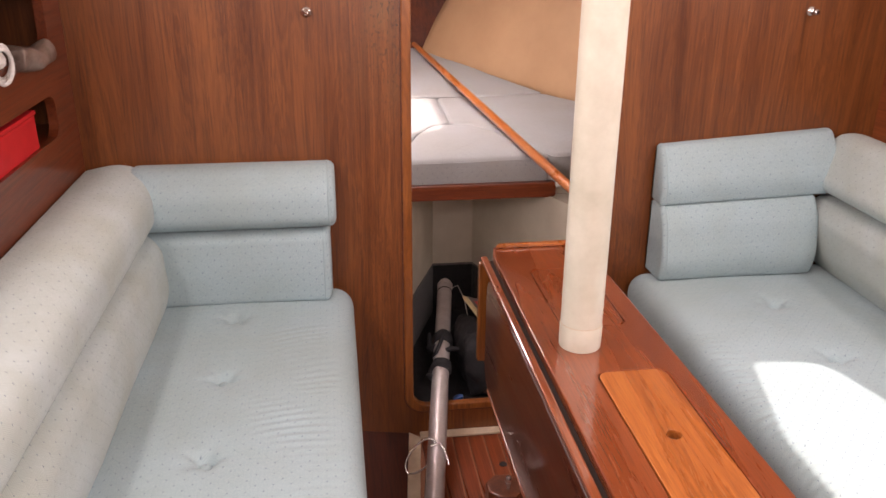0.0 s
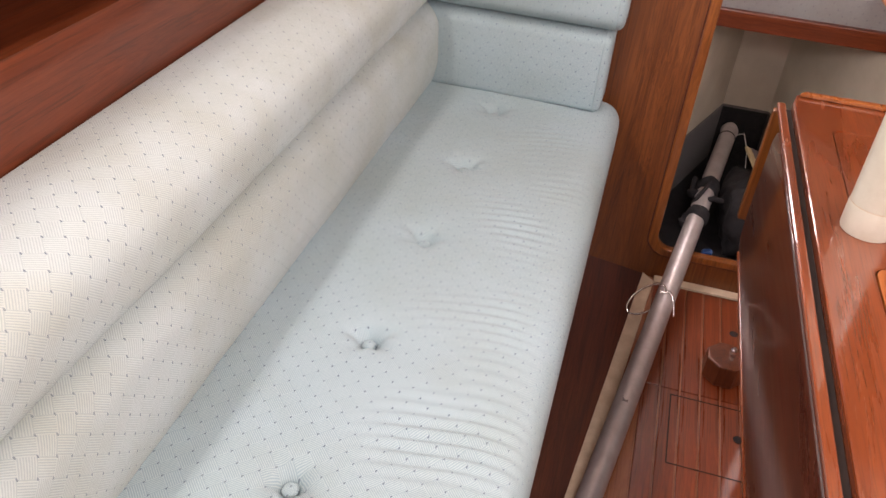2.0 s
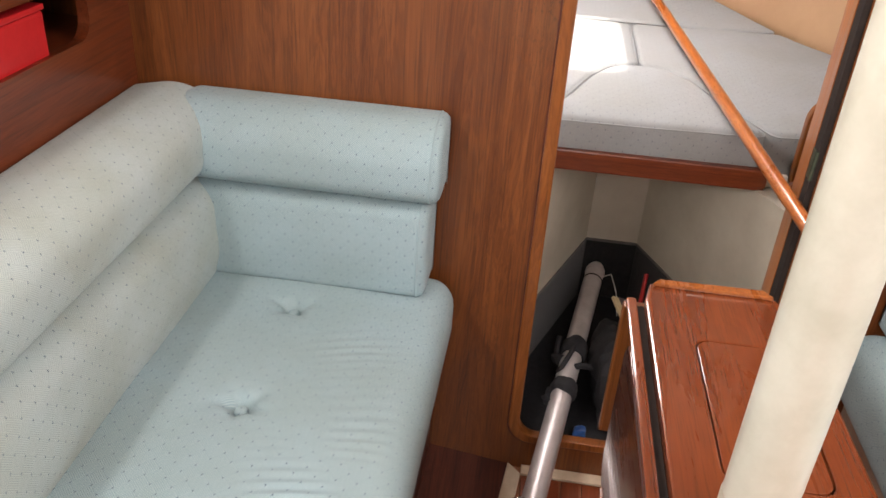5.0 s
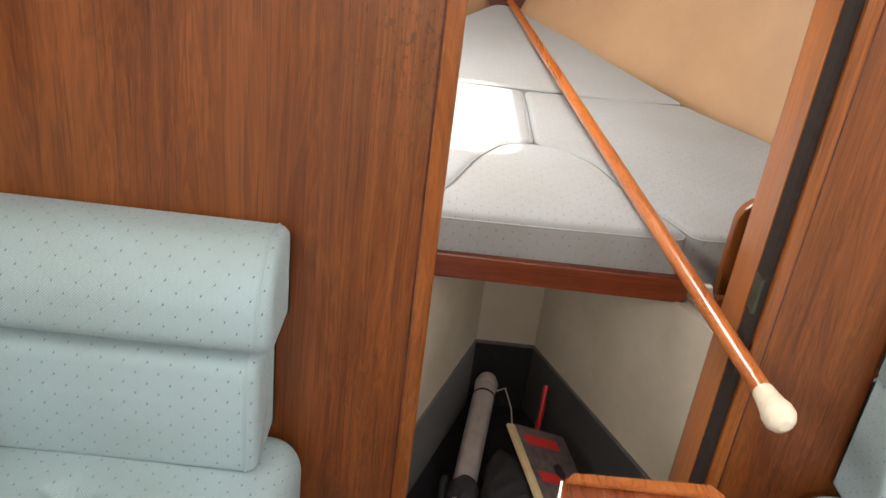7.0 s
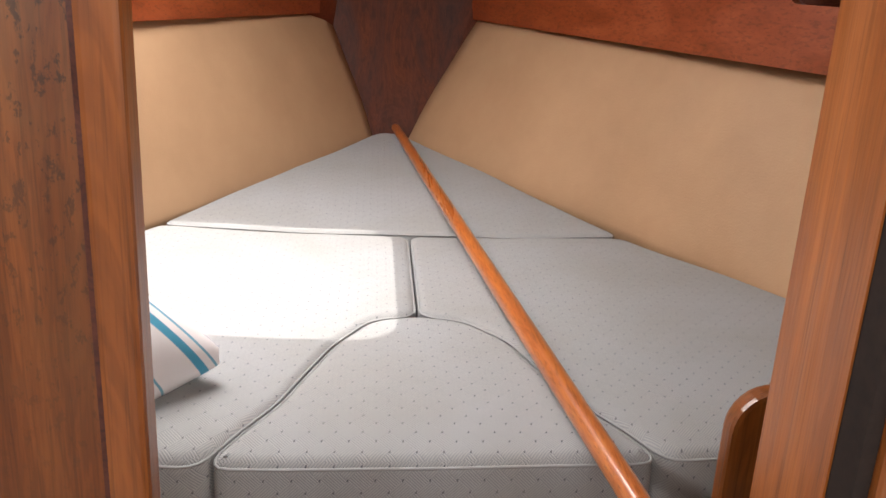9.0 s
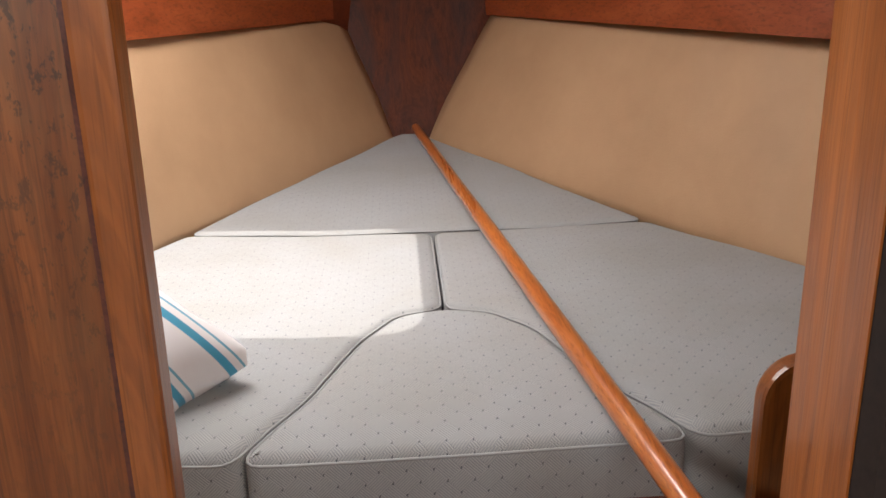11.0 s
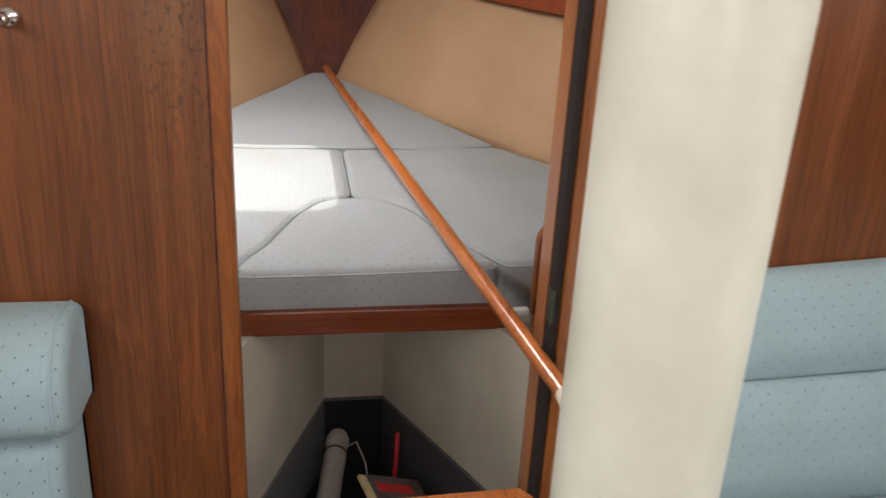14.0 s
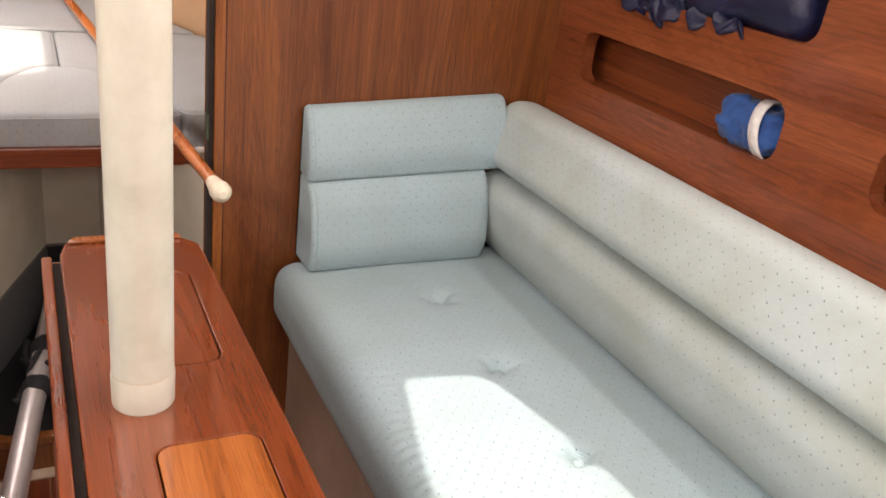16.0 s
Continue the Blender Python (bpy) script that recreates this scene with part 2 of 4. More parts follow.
HOLLY = wood("sole_inlay", (0.24, 0.085, 0.04), (0.34, 0.13, 0.06), (0.42, 0.18, 0.085), "y", 80.0, 0.4, 0.3)
SEAT = fabric("settee_cloth", (0.222, 0.332, 0.366), (0.368, 0.476, 0.506), (0.04, 0.06, 0.11))
# sun-faded cloth, lightened further for the window light that falls on the bolsters
BOLSTER = fabric("faded_lit_settee_cloth", (0.335, 0.420, 0.424), (0.482, 0.560, 0.556), (0.07, 0.10, 0.15), stain=0.8)
# same cloth as SEAT; the forepeak's greyer light and shade are put into its colour
BERTH = fabric("shaded_settee_cloth", (0.290, 0.318, 0.335), (0.415, 0.447, 0.456), (0.05, 0.06, 0.08))
LINER = mottled("vinyl_liner", (0.42, 0.262, 0.147), (0.51, 0.328, 0.188), 3.0, 0.6, bump=0.25, fine=260)
FIBREGLASS = mottled("white_moulding", (0.50, 0.465, 0.38), (0.62, 0.585, 0.49), 6.0, 0.45, bump=0.08)
CREAM = mottled("cream_panel", (0.36, 0.27, 0.205), (0.45, 0.35, 0.27), 8.0, 0.5)
HEADLINER = mottled("headliner", (0.66, 0.63, 0.57), (0.74, 0.71, 0.66), 5.0, 0.7, bump=0.2)
CARPET = mottled("dark_carpet", (0.006, 0.0065, 0.008), (0.019, 0.019, 0.021), 60.0, 0.95, bump=0.8, fine=500, sheen=0.2)
POSTPAINT = mottled("post_paint", (0.45, 0.44, 0.355), (0.61, 0.60, 0.515), 9.0, 0.36, coat=0.15, bump=0.05, fine=60)
ALUMINIUM = mottled("anodised_tube", (0.56, 0.52, 0.52), (0.68, 0.64, 0.64), 30.0, 0.42, 0.65, bump=0.05)
CHROME = mottled("chrome", (0.70, 0.69, 0.67), (0.82, 0.81, 0.80), 40.0, 0.16, 1.0, bump=0.02)
BLACK = mottled("black_cloth", (0.006, 0.006, 0.008), (0.018, 0.018, 0.022), 50.0, 0.85, bump=0.5)
# near-black: the shade of open gaps put into colour; also used for dark fittings
GAPDARK = mottled("shadow_gap_dark_trim", (0.008, 0.004, 0.003), (0.020, 0.011, 0.007), 50.0, 0.95)
STRIP = mottled("pale_edge_strip", (0.55, 0.43, 0.30), (0.72, 0.60, 0.46), 25.0, 0.5)
RUBBER = mottled("rubber_tip", (0.62, 0.56, 0.42), (0.75, 0.69, 0.55), 60.0, 0.6, bump=0.3)
RED = mottled("red_plastic", (0.50, 0.012, 0.016), (0.62, 0.022, 0.026), 20.0, 0.4)
WHITE = mottled("white_card", (0.70, 0.69, 0.66), (0.80, 0.79, 0.77), 20.0, 0.6)
BLUE = mottled("blue_cloth", (0.006, 0.045, 0.19), (0.014, 0.095, 0.32), 25.0, 0.75, bump=0.5, sheen=0.2)
NAVY = mottled("navy_nylon", (0.003, 0.004, 0.018), (0.010, 0.013, 0.055), 25.0, 0.5, bump=0.5)
TEAL = mottled("teal_case", (0.02, 0.20, 0.26), (0.05, 0.34, 0.42), 60.0, 0.3)
YELLOWED = mottled("yellowed_paper", (0.52, 0.42, 0.22), (0.65, 0.55, 0.34), 30.0, 0.7)
INKED = mottled("printed_cover", (0.045, 0.040, 0.050), (0.16, 0.13, 0.13), 45.0, 0.4)
ROPE = mottled("white_rope", (0.55, 0.54, 0.52), (0.75, 0.74, 0.72), 90.0, 0.8, bump=0.6)
PLASTICBAG = mottled("milky_plastic", (0.10, 0.062, 0.045), (0.26, 0.20, 0.17), 30.0, 0.35, bump=0.4)

# ---- building helpers ----
from mathutils import geometry
BASES = {}


def thing(name, base, label, category, group="", kind=""):
    ob = new(name)
    ob.location = base
    ob.empty_display_size = 0.05
    BASES[ob.name] = Vector(base)
    return tagged(ob, label, category, group, kind)


def finish(name, bm, material, smooth=False):
    me = bpy.data.meshes.new(name)
    bmesh.ops.recalc_face_normals(bm, faces=bm.faces[:])
    bm.to_mesh(me)
    bm.free()
    for m in (material if isinstance(material, (list, tuple)) else [material]):
        me.materials.append(m)
    if smooth:
        for p in me.polygons:
            p.use_smooth = True
    return new(name, me)


def part(name, bm, material, parent, label="", smooth=False):
    """One mesh under a thing or a part."""
    ob = finish(name, bm, material, smooth)
    ob.parent = parent
    ob.matrix_parent_inverse = Matrix.Translation(-BASES.get(parent.name, Vector((0, 0, 0))))
    return tagged(ob, label)


def setting(name, bm, material, label, category="", smooth=False):
    return tagged(finish(name, bm, material, smooth), label, category or name.split("_")[0], kind="structure")


def box(x0, x1, y0, y1, z0, z1, bevel=0.0, seg=2, bm=None):
    bm = bm or bmesh.new()
    vs = [bm.verts.new((x, y, z)) for x in (x0, x1) for y in (y0, y1) for z in (z0, z1)]
    fs = [bm.faces.new([vs[i] for i in q]) for q in
          ((0, 1, 3, 2), (4, 6, 7, 5), (0, 4, 5, 1), (2, 3, 7, 6), (0, 2, 6, 4), (1, 5, 7, 3))]
    if bevel:
        es = list({e for f in fs for e in f.edges})
        bmesh.ops.bevel(bm, geom=es, offset=bevel, segments=seg, profile=0.6, affect="EDGES")
    return bm


def rounded(x0, x1, y0, y1, r, n=5):
    """A rectangle's outline with round corners, in the plane."""
    pts = []
    for cx, cy, a in ((x1 - r, y1 - r, 0), (x0 + r, y1 - r, 90), (x0 + r, y0 + r, 180), (x1 - r, y0 + r, 270)):
        for i in range(n + 1):
            t = radians(a + 90 * i / n)
            pts.append((cx + r * math.cos(t), cy + r * math.sin(t)))
    return pts


def plate(outline, holes, place, depth, bevel=0.0):
    """A sheet with holes: outline and holes in the plane, place(u, v, w) puts them in the world, w from 0 to depth."""
    bm = bmesh.new()
    loops = []
    for pts in (outline, *holes):
        vs = [bm.verts.new((u, v, 0)) for u, v in pts]
        loops.append([bm.edges.new((vs[i], vs[(i + 1) % len(vs)])) for i in range(len(vs))])
    bmesh.ops.triangle_fill(bm, edges=[e for l in loops for e in l], use_beauty=True, use_dissolve=False)
    front = bm.faces[:]
    res = bmesh.ops.extrude_face_region(bm, geom=front, use_keep_orig=True)
    for v in [g for g in res["geom"] if isinstance(g, bmesh.types.BMVert)]:
        v.co.z = depth
    if bevel:
        bmesh.ops.recalc_face_normals(bm, faces=bm.faces[:])
        es = [e for e in bm.edges if len(e.link_faces) == 2 and e.calc_face_angle(0) > 0.9 and abs(e.verts[0].co.z - e.verts[1].co.z) < 1e-6]
        bmesh.ops.bevel(bm, geom=es, offset=bevel, segments=2, profile=0.6, affect="EDGES")
    for v in bm.verts:
        v.co = Vector(place(*v.co))
    return bm


def prism(pts, z0, z1, bevel=0.0):
    return plate(pts, [], lambda u, v, w: (u, v, z0 + w), z1 - z0, bevel)


def stops(half, r, n, arc):
    core = [0.0] if half - r < 1e-3 else [-half + r + (2 * half - 2 * r) * i / n for i in range(n + 1)]
    edge = [r * (1 - math.cos(radians(90 * i / arc))) for i in range(arc)]
    return [-half + e for e in edge] + core + [half - e for e in reversed(edge)]


def soft_box(centre, size, r, div=(8, 8, 4), arc=4, shape=None):
    """A stuffed or rounded box with UV in metres; shape(p) moves its points, p from the centre."""
    h = [s / 2 for s in size]
    rr = [min(r, k * 0.999) for k in h]
    ax = [stops(h[i], rr[i], div[i], arc) for i in range(3)]
    bm = bmesh.new()
    uvl = bm.loops.layers.uv.new("UVMap")
    made = {}

    def vert(p):
        key = tuple(round(c, 5) for c in p)
        if key not in made:
            inner = [max(-h[i] + rr[i], min(h[i] - rr[i], p[i])) for i in range(3)]
            d = [(p[i] - inner[i]) / rr[i] for i in range(3)]
            ln = math.sqrt(sum(c * c for c in d)) or 1.0
            big = max(abs(c) for c in d) or 1.0
            q = Vector([inner[i] + rr[i] * d[i] / ln * big for i in range(3)])
            made[key] = (bm.verts.new(q), Vector(p))
        return made[key]
    for a in range(3):
        u, v = [i for i in range(3) if i != a]
        for side in (-1, 1):
            for i in range(len(ax[u]) - 1):
                for j in range(len(ax[v]) - 1):
                    quad = []
                    for du, dv in ((0, 0), (1, 0), (1, 1), (0, 1)):
                        p = [0, 0, 0]
                        p[a], p[u], p[v] = side * h[a], ax[u][i + du], ax[v][j + dv]
                        quad.append(vert(p))
                    f = bm.faces.new([q[0] for q in quad])
                    for loop, q in zip(f.loops, quad):
                        # the long axis of the cushion is always v, so that specks run alike on all sides
                        loop[uvl].uv = (q[1][u] + 3.0, q[1][v] + 3.0)
    for v in bm.verts:
        p = shape(v.co.copy()) if shape else v.co
        v.co = Vector(p) + Vector(centre)
    return bm


def inset(pts, d):
    n = len(pts)
    area = sum(pts[i][0] * pts[(i + 1) % n][1] - pts[(i + 1) % n][0] * pts[i][1] for i in range(n))
    s = 1 if area > 0 else -1
    res = []
    for i in range(n):
        a, b, c = Vector(pts[i - 1]), Vector(pts[i]), Vector(pts[(i + 1) % n])
        e1, e2 = (b - a).normalized(), (c - b).normalized()
        n1, n2 = Vector((-e1.y, e1.x)) * s, Vector((-e2.y, e2.x)) * s
        m = (n1 + n2)
        k = max(0.35, 1 + n1.dot(n2))
        res.append(tuple(b + m / k * d))
    return res


def curve_loop(corners, step=0.008):
    """A closed outline from (a, b, radius) corners, rounded and cut into short steps."""
    pts = []
    n = len(corners)
    for i in range(n):
        a, b, c = Vector(corners[i - 1][:2]), Vector(corners[i][:2]), Vector(corners[(i + 1) % n][:2])
        r = min(corners[i][2], (b - a).length * 0.49, (c - b).length * 0.49)
        p, q = b + (a - b).normalized() * r, b + (c - b).normalized() * r
        for k in range(7):
            t = k / 6
            pts.append(p.lerp(b, t).lerp(b.lerp(q, t), t))
    res = []
    for i in range(len(pts)):
        a, b = pts[i], pts[(i + 1) % len(pts)]
        if (b - a).length < 1e-5:
            continue
        k = max(1, round((b - a).length / step))
        for j in range(k):
            res.append(tuple(a.lerp(b, j / k)))
    return res


def bolster(profile, place, t0, t1, r, step=0.02, soft=0.003, sag=0.0):
    """A stuffed bar: the profile (a from its back, b up) drawn from t0 to t1, ends rounded by r, UV in metres."""
    bm = bmesh.new()
    uvl = bm.loops.layers.uv.new("UVMap")
    n = max(4, int((t1 - t0 - 2 * r) / step))
    rows = [(t0 + r * (1 - math.cos(radians(g))), r * (1 - math.sin(radians(g)))) for g in (0, 30, 60)]
    rows += [(t0 + r + (t1 - t0 - 2 * r) * i / n, 0.0) for i in range(n + 1)]
    rows += [(t1 - r * (1 - math.cos(radians(g))), r * (1 - math.sin(radians(g)))) for g in (60, 30, 0)]
    m = len(profile)
    arc = [0.0]
    for i in range(m):
        arc.append(arc[-1] + (Vector(profile[(i + 1) % m]) - Vector(profile[i])).length)
    rings = []
    for t, d in rows:
        ring = []
        for a, b in (inset(profile, d) if d > 1e-5 else profile):
            k = min(1.0, max(0.0, (a - 0.01) / 0.04))
            w = noise.noise(Vector((t * 7, a * 9, b * 9))) * soft * k + noise.noise(Vector((t * 28, a * 30, b * 30))) * soft * 0.35 * k
            ring.append(bm.verts.new(place(a + w, b + w * 0.5 - sag * math.sin(t * 3.1) * k, t)))
        rings.append(ring)
    for (ra, rb), (ta, tb) in zip(zip(rings, rings[1:]), zip(rows, rows[1:])):
        for i in range(m):
            j = (i + 1) % m
            f = bm.faces.new((ra[i], ra[j], rb[j], rb[i]))
            for l, uv in zip(f.loops, ((ta[0], arc[i]), (ta[0], arc[i + 1]), (tb[0], arc[i + 1]), (tb[0], arc[i]))):
                l[uvl].uv = (uv[0] + 3, uv[1] + 3)
    for ring, t in ((rings[0][::-1], 0), (rings[-1], 1)):
        f = bm.faces.new(ring)
        for l, (a, b) in zip(f.loops, profile[::-1] if t == 0 else profile):
            l[uvl].uv = (a + 3, b + 3)
    return bm


def tube(points, radius, n=12, caps=True, bm=None):
    """A round bar along points; radius one number or one each."""
    bm = bm or bmesh.new()
    pts = [Vector(p) for p in points]
    rad = radius if isinstance(radius, (list, tuple)) else [radius] * len(pts)
    rings = []
    side = None
    for i, p in enumerate(pts):
        d = (pts[min(i + 1, len(pts) - 1)] - pts[max(i - 1, 0)]).normalized()
        if side is None:
            side = d.cross(Vector((0, 0, 1)) if abs(d.z) < 0.9 else Vector((1, 0, 0))).normalized()
        side = (side - d * side.dot(d)).normalized()
        up = d.cross(side)
        rings.append([bm.verts.new(p + rad[i] * (side * math.cos(2 * math.pi * k / n) + up * math.sin(2 * math.pi * k / n))) for k in range(n)])
    for a, b in zip(rings, rings[1:]):
        for k in range(n):
            bm.faces.new((a[k], a[(k + 1) % n], b[(k + 1) % n], b[k]))
    if caps:
        bm.faces.new(rings[0][::-1])
        bm.faces.new(rings[-1])
        for ring in (rings[0], rings[-1]):
            for k in range(n):
                bm.edges.get((ring[k], ring[(k + 1) % n])).smooth = False
    return bm


def wobble(p, amount, scale, seed=0.0):
    v = noise.noise_vector(Vector(p) * scale + Vector((seed, seed * 1.7, seed * 0.3)))
    return Vector(p) + v * amount

# ---- the large structure ----
CEIL = 1.88
HALF_Y = -3.0

# cabin sole: the inlay bed, with planks laid on it further down
floor = setting("floor", box(-0.36, 1.10, HALF_Y, 0.0, -0.03, -0.003), HOLLY, "red-brown teak cabin sole with pale inlaid seams", "floor")
side_sole = prism([(-0.40, 0.0), (-0.183, 0.0), (-0.50, -3.0), (-0.60, -3.0)], -0.002, 0.004)
for v in side_sole.verts:
    if v.co.x < -0.35 and v.co.y > -0.1:
        v.co.z += 0.03
setting("floor_margin", side_sole, DARKWOOD, "dark stained timber margin beside the settee base", "floor")
setting("trim_sole_side", plate([(-0.183, 0.0), (-0.152, -0.03), (-0.475, -3.0), (-0.508, -3.0)], [], lambda u, v, w: (u, v, 0.001 + w), 0.007, 0.002), STRIP,
        "worn cream edging strip along the sole", "edging")
setting("trim_sole_end", box(-0.152, 0.30, -0.030, -0.001, 0.001, 0.008, 0.002), STRIP, "worn cream edging strip below the bulkhead", "edging")

# main bulkhead with its doorway
DOOR = (-0.169, 0.290, 0.095, 1.74)
setting("wall_bulkhead", plate([(-1.20, -0.10), (1.32, -0.10), (1.32, CEIL), (-1.20, CEIL)],
        [rounded(DOOR[0] - 0.024, DOOR[1] + 0.020, DOOR[2] - 0.02, DOOR[3] + 0.024, 0.055)],
        lambda u, v, w: (u, w, v), 0.022), TEAK, "varnished teak plywood bulkhead with vertical grain", "bulkhead")
setting("trim_doorway", plate(rounded(DOOR[0] - 0.0245, DOOR[1] + 0.0205, DOOR[2] - 0.0205, DOOR[3] + 0.0245, 0.055, 8),
        [rounded(*DOOR, 0.04, 8)], lambda u, v, w: (u, w - 0.004, v), 0.025, 0.004), TEAK_TRIM,
        "rounded teak trim around the forward doorway", "door trim")

setting("trim_doorway_groove", plate(rounded(DOOR[0] - 0.0272, DOOR[1] + 0.0232, DOOR[2] - 0.0232, DOOR[3] + 0.0272, 0.057, 8),
        [rounded(DOOR[0] - 0.02, DOOR[1] + 0.016, DOOR[2] - 0.016, DOOR[3] + 0.02, 0.05, 8)], lambda u, v, w: (u, w - 0.0012, v), 0.001), DARKWOOD,
        "dark joint line around the doorway trim", "joint")

# locker fronts along both hull sides, with rounded slots
def locker_front(name, x0, depth, slots, label, timber):
    hole_list = [rounded(a, b, c, d, 0.032, 5) for a, b, c, d in slots]
    return setting(name, plate([(-2.99, 0.30), (-0.001, 0.30), (-0.001, 1.40), (-2.99, 1.40)], hole_list,
                   lambda u, v, w: (x0 + w * depth, u, v), 1.0, 0.0), timber, label, "locker front")


locker_front("wall_port", -0.96, -0.02,
             [(-0.735, -0.135, 0.943, 1.034), (-1.52, -0.913, 0.943, 1.034), (-0.735, -0.110, 1.130, 1.255), (-1.52, -0.913, 1.130, 1.255),
              (-2.35, -1.70, 0.943, 1.034), (-2.35, -1.70, 1.130, 1.255)],
             "dark mahogany locker front with rounded open slots", MAHOGANY)
locker_front("wall_starboard", 1.085, 0.034,
             [(-0.704, -0.110, 0.948, 1.057), (-1.50, -0.893, 0.948, 1.052), (-0.718, -0.130, 1.153, 1.275), (-1.50, -0.893, 1.153, 1.275),
              (-2.35, -1.70, 0.948, 1.052), (-2.35, -1.70, 1.153, 1.275)],
             "mahogany locker front with rounded open slots", MAHOGANY_S)
for s, x0, zz in ((-1, -0.98, (0.938, 1.118)), (1, 1.105, (0.943, 1.142))):
    far = x0 + (-0.17 if s < 0 else 0.062)
    setting("wall_hull_port" if s < 0 else "wall_hull_starboard", box(min(far, far + s * 0.03), max(far, far + s * 0.03), HALF_Y, -0.001, 0.0, CEIL),
            MAHOGANY if s < 0 else MAHOGANY_S, "dark timber hull lining behind the lockers", "hull lining")
    for z in zz:
        setting("trim_shelf", box(min(x0, far), max(x0, far), -2.99, -0.002, z - 0.012, z), MAHOGANY, "mahogany shelf inside the side lockers", "shelf")

# cabin sides above the lockers, with long windows
# out of view, added for bounce light and to let daylight in
for s, x0, nm in ((-1, -0.97, "wall_coach_port"), (1, 1.095, "wall_coach_starboard")):
    setting(nm, plate([(HALF_Y, 1.40), (-0.001, 1.40), (-0.001, CEIL), (HALF_Y, CEIL)],
            [rounded(-1.08, -0.42, 1.48, 1.72, 0.06), rounded(-1.98, -1.32, 1.48, 1.72, 0.06)],
            lambda u, v, w: (x0 + w * s * 0.03, u, v), 1.0), HEADLINER, "unseen pale cabin side with long rounded openings for daylight", "cabin side")
    setting("trim_ledge", box(min(x0, x0 + s * 0.19), max(x0, x0 + s * 0.19), HALF_Y, -0.002, 1.385, 1.399), MAHOGANY, "mahogany ledge above the lockers", "ledge")

# aft wall with the companionway
# out of view, added to close the cabin around the entering light
setting("wall_aft", plate([(-1.20, -0.10), (1.32, -0.10), (1.32, CEIL), (-1.20, CEIL)], [rounded(-0.30, 0.42, 0.92, 1.86, 0.03)],
        lambda u, v, w: (u, HALF_Y - w, v), 0.03), MAHOGANY_X, "unseen mahogany aft wall with the companionway opening", "wall")

# ceilings: saloon with the sliding hatch and a small skylight, forepeak with its hatch
# both are out of view; their holes are cut to aim the sun patches
setting("ceiling", plate([(-1.20, HALF_Y), (1.32, HALF_Y), (1.32, 0.02), (-1.20, 0.02)],
        [rounded(-0.30, 0.42, -2.92, -2.25, 0.03), [tuple(p) for p in curve_loop([(0.310, -0.676, 0.03), (0.238, -0.951, 0.04), (0.236, -1.251, 0.05), (0.543, -1.251, 0.05), (0.528, -0.961, 0.05), (0.466, -0.703, 0.05)], 0.03)]],
        lambda u, v, w: (u, v, CEIL + w), 0.04), HEADLINER, "unseen pale headliner with hatch openings shaped for the sun patch", "ceiling")
FORE_CEIL = 1.55
setting("ceiling_forepeak", plate([(-1.30, 0.022), (1.40, 0.022), (1.40, 2.40), (-1.30, 2.40)],
        [rounded(-0.70, -0.120, 0.53, 1.045, 0.07, 8)], lambda u, v, w: (u, v, FORE_CEIL + w), 0.04), HEADLINER,
        "unseen pale headliner over the berth, its hatch opening placed for the sun patch", "ceiling")

# forepeak: padded vinyl liners, timber fascia above them, timber stem panel
def lerp_path(path, t):
    k = t * (len(path) - 1)
    i = min(int(k), len(path) - 2)
    return Vector(path[i]).lerp(Vector(path[i + 1]), k - i)


def sheet(lower, upper, n, m, bulge, out, thick):
    """A padded sheet between two lines, bulged inwards along -out."""
    bm = bmesh.new()
    out = Vector(out)
    grid = []
    for i in range(n + 1):
        a, b = lerp_path(lower, i / n), lerp_path(upper, i / n)
        col = []
        for j in range(m + 1):
            f = j / m
            edge = min(1.0, i / n * 14, (1 - i / n) * 14 + 0.02, f * 7, (1 - f) * 7)
            col.append(a.lerp(b, f) - out * (bulge * math.sqrt(max(edge, 0)) + bulge * 0.8 * math.sin(math.pi * f) + 0.004 * noise.noise(Vector((i * 0.3, f * 2.2, 7)))))
        grid.append(col)
    va = [[bm.verts.new(p) for p in c] for c in grid]
    vb = [[bm.verts.new(p + out * (thick + bulge)) for p in c] for c in grid]
    for vv in (va, vb):
        for i in range(n):
            for j in range(m):
                bm.faces.new((vv[i][j], vv[i + 1][j], vv[i + 1][j + 1], vv[i][j + 1]))
    rim = [(i, 0) for i in range(n)] + [(n, j) for j in range(m)] + [(n - i, m) for i in range(n)] + [(0, m - j) for j in range(m)]
    for k in range(len(rim)):
        p, q = rim[k], rim[(k + 1) % len(rim)]
        bm.faces.new((va[p[0]][p[1]], va[q[0]][q[1]], vb[q[0]][q[1]], vb[p[0]][p[1]]))
    return bm


LOW_R = [(0.025, 1.845, 0.80), (0.455, 1.20, 0.74), (0.655, 0.765, 0.73), (0.87, 0.05, 0.72)]
TOP_R = [(0.239, 1.90, 1.158), (0.56, 1.24, 1.133), (0.73, 0.90, 1.121), (1.03, 0.05, 1.096)]
LOW_L = [(-0.025, 1.845, 0.80), (-0.46, 1.10, 0.74), (-0.62, 0.70, 0.73), (-0.84, 0.05, 0.72)]
TOP_L = [(-0.181, 1.93, 1.158), (-0.50, 1.20, 1.156), (-0.68, 0.80, 1.146), (-0.96, 0.05, 1.116)]
setting("wall_liner_starboard", sheet(LOW_R, TOP_R, 48, 14, 0.007, Vector((0.80, 0.55, -0.2)).normalized(), 0.02), LINER,
        "padded peach vinyl hull liner beside the berth", "hull liner", True)
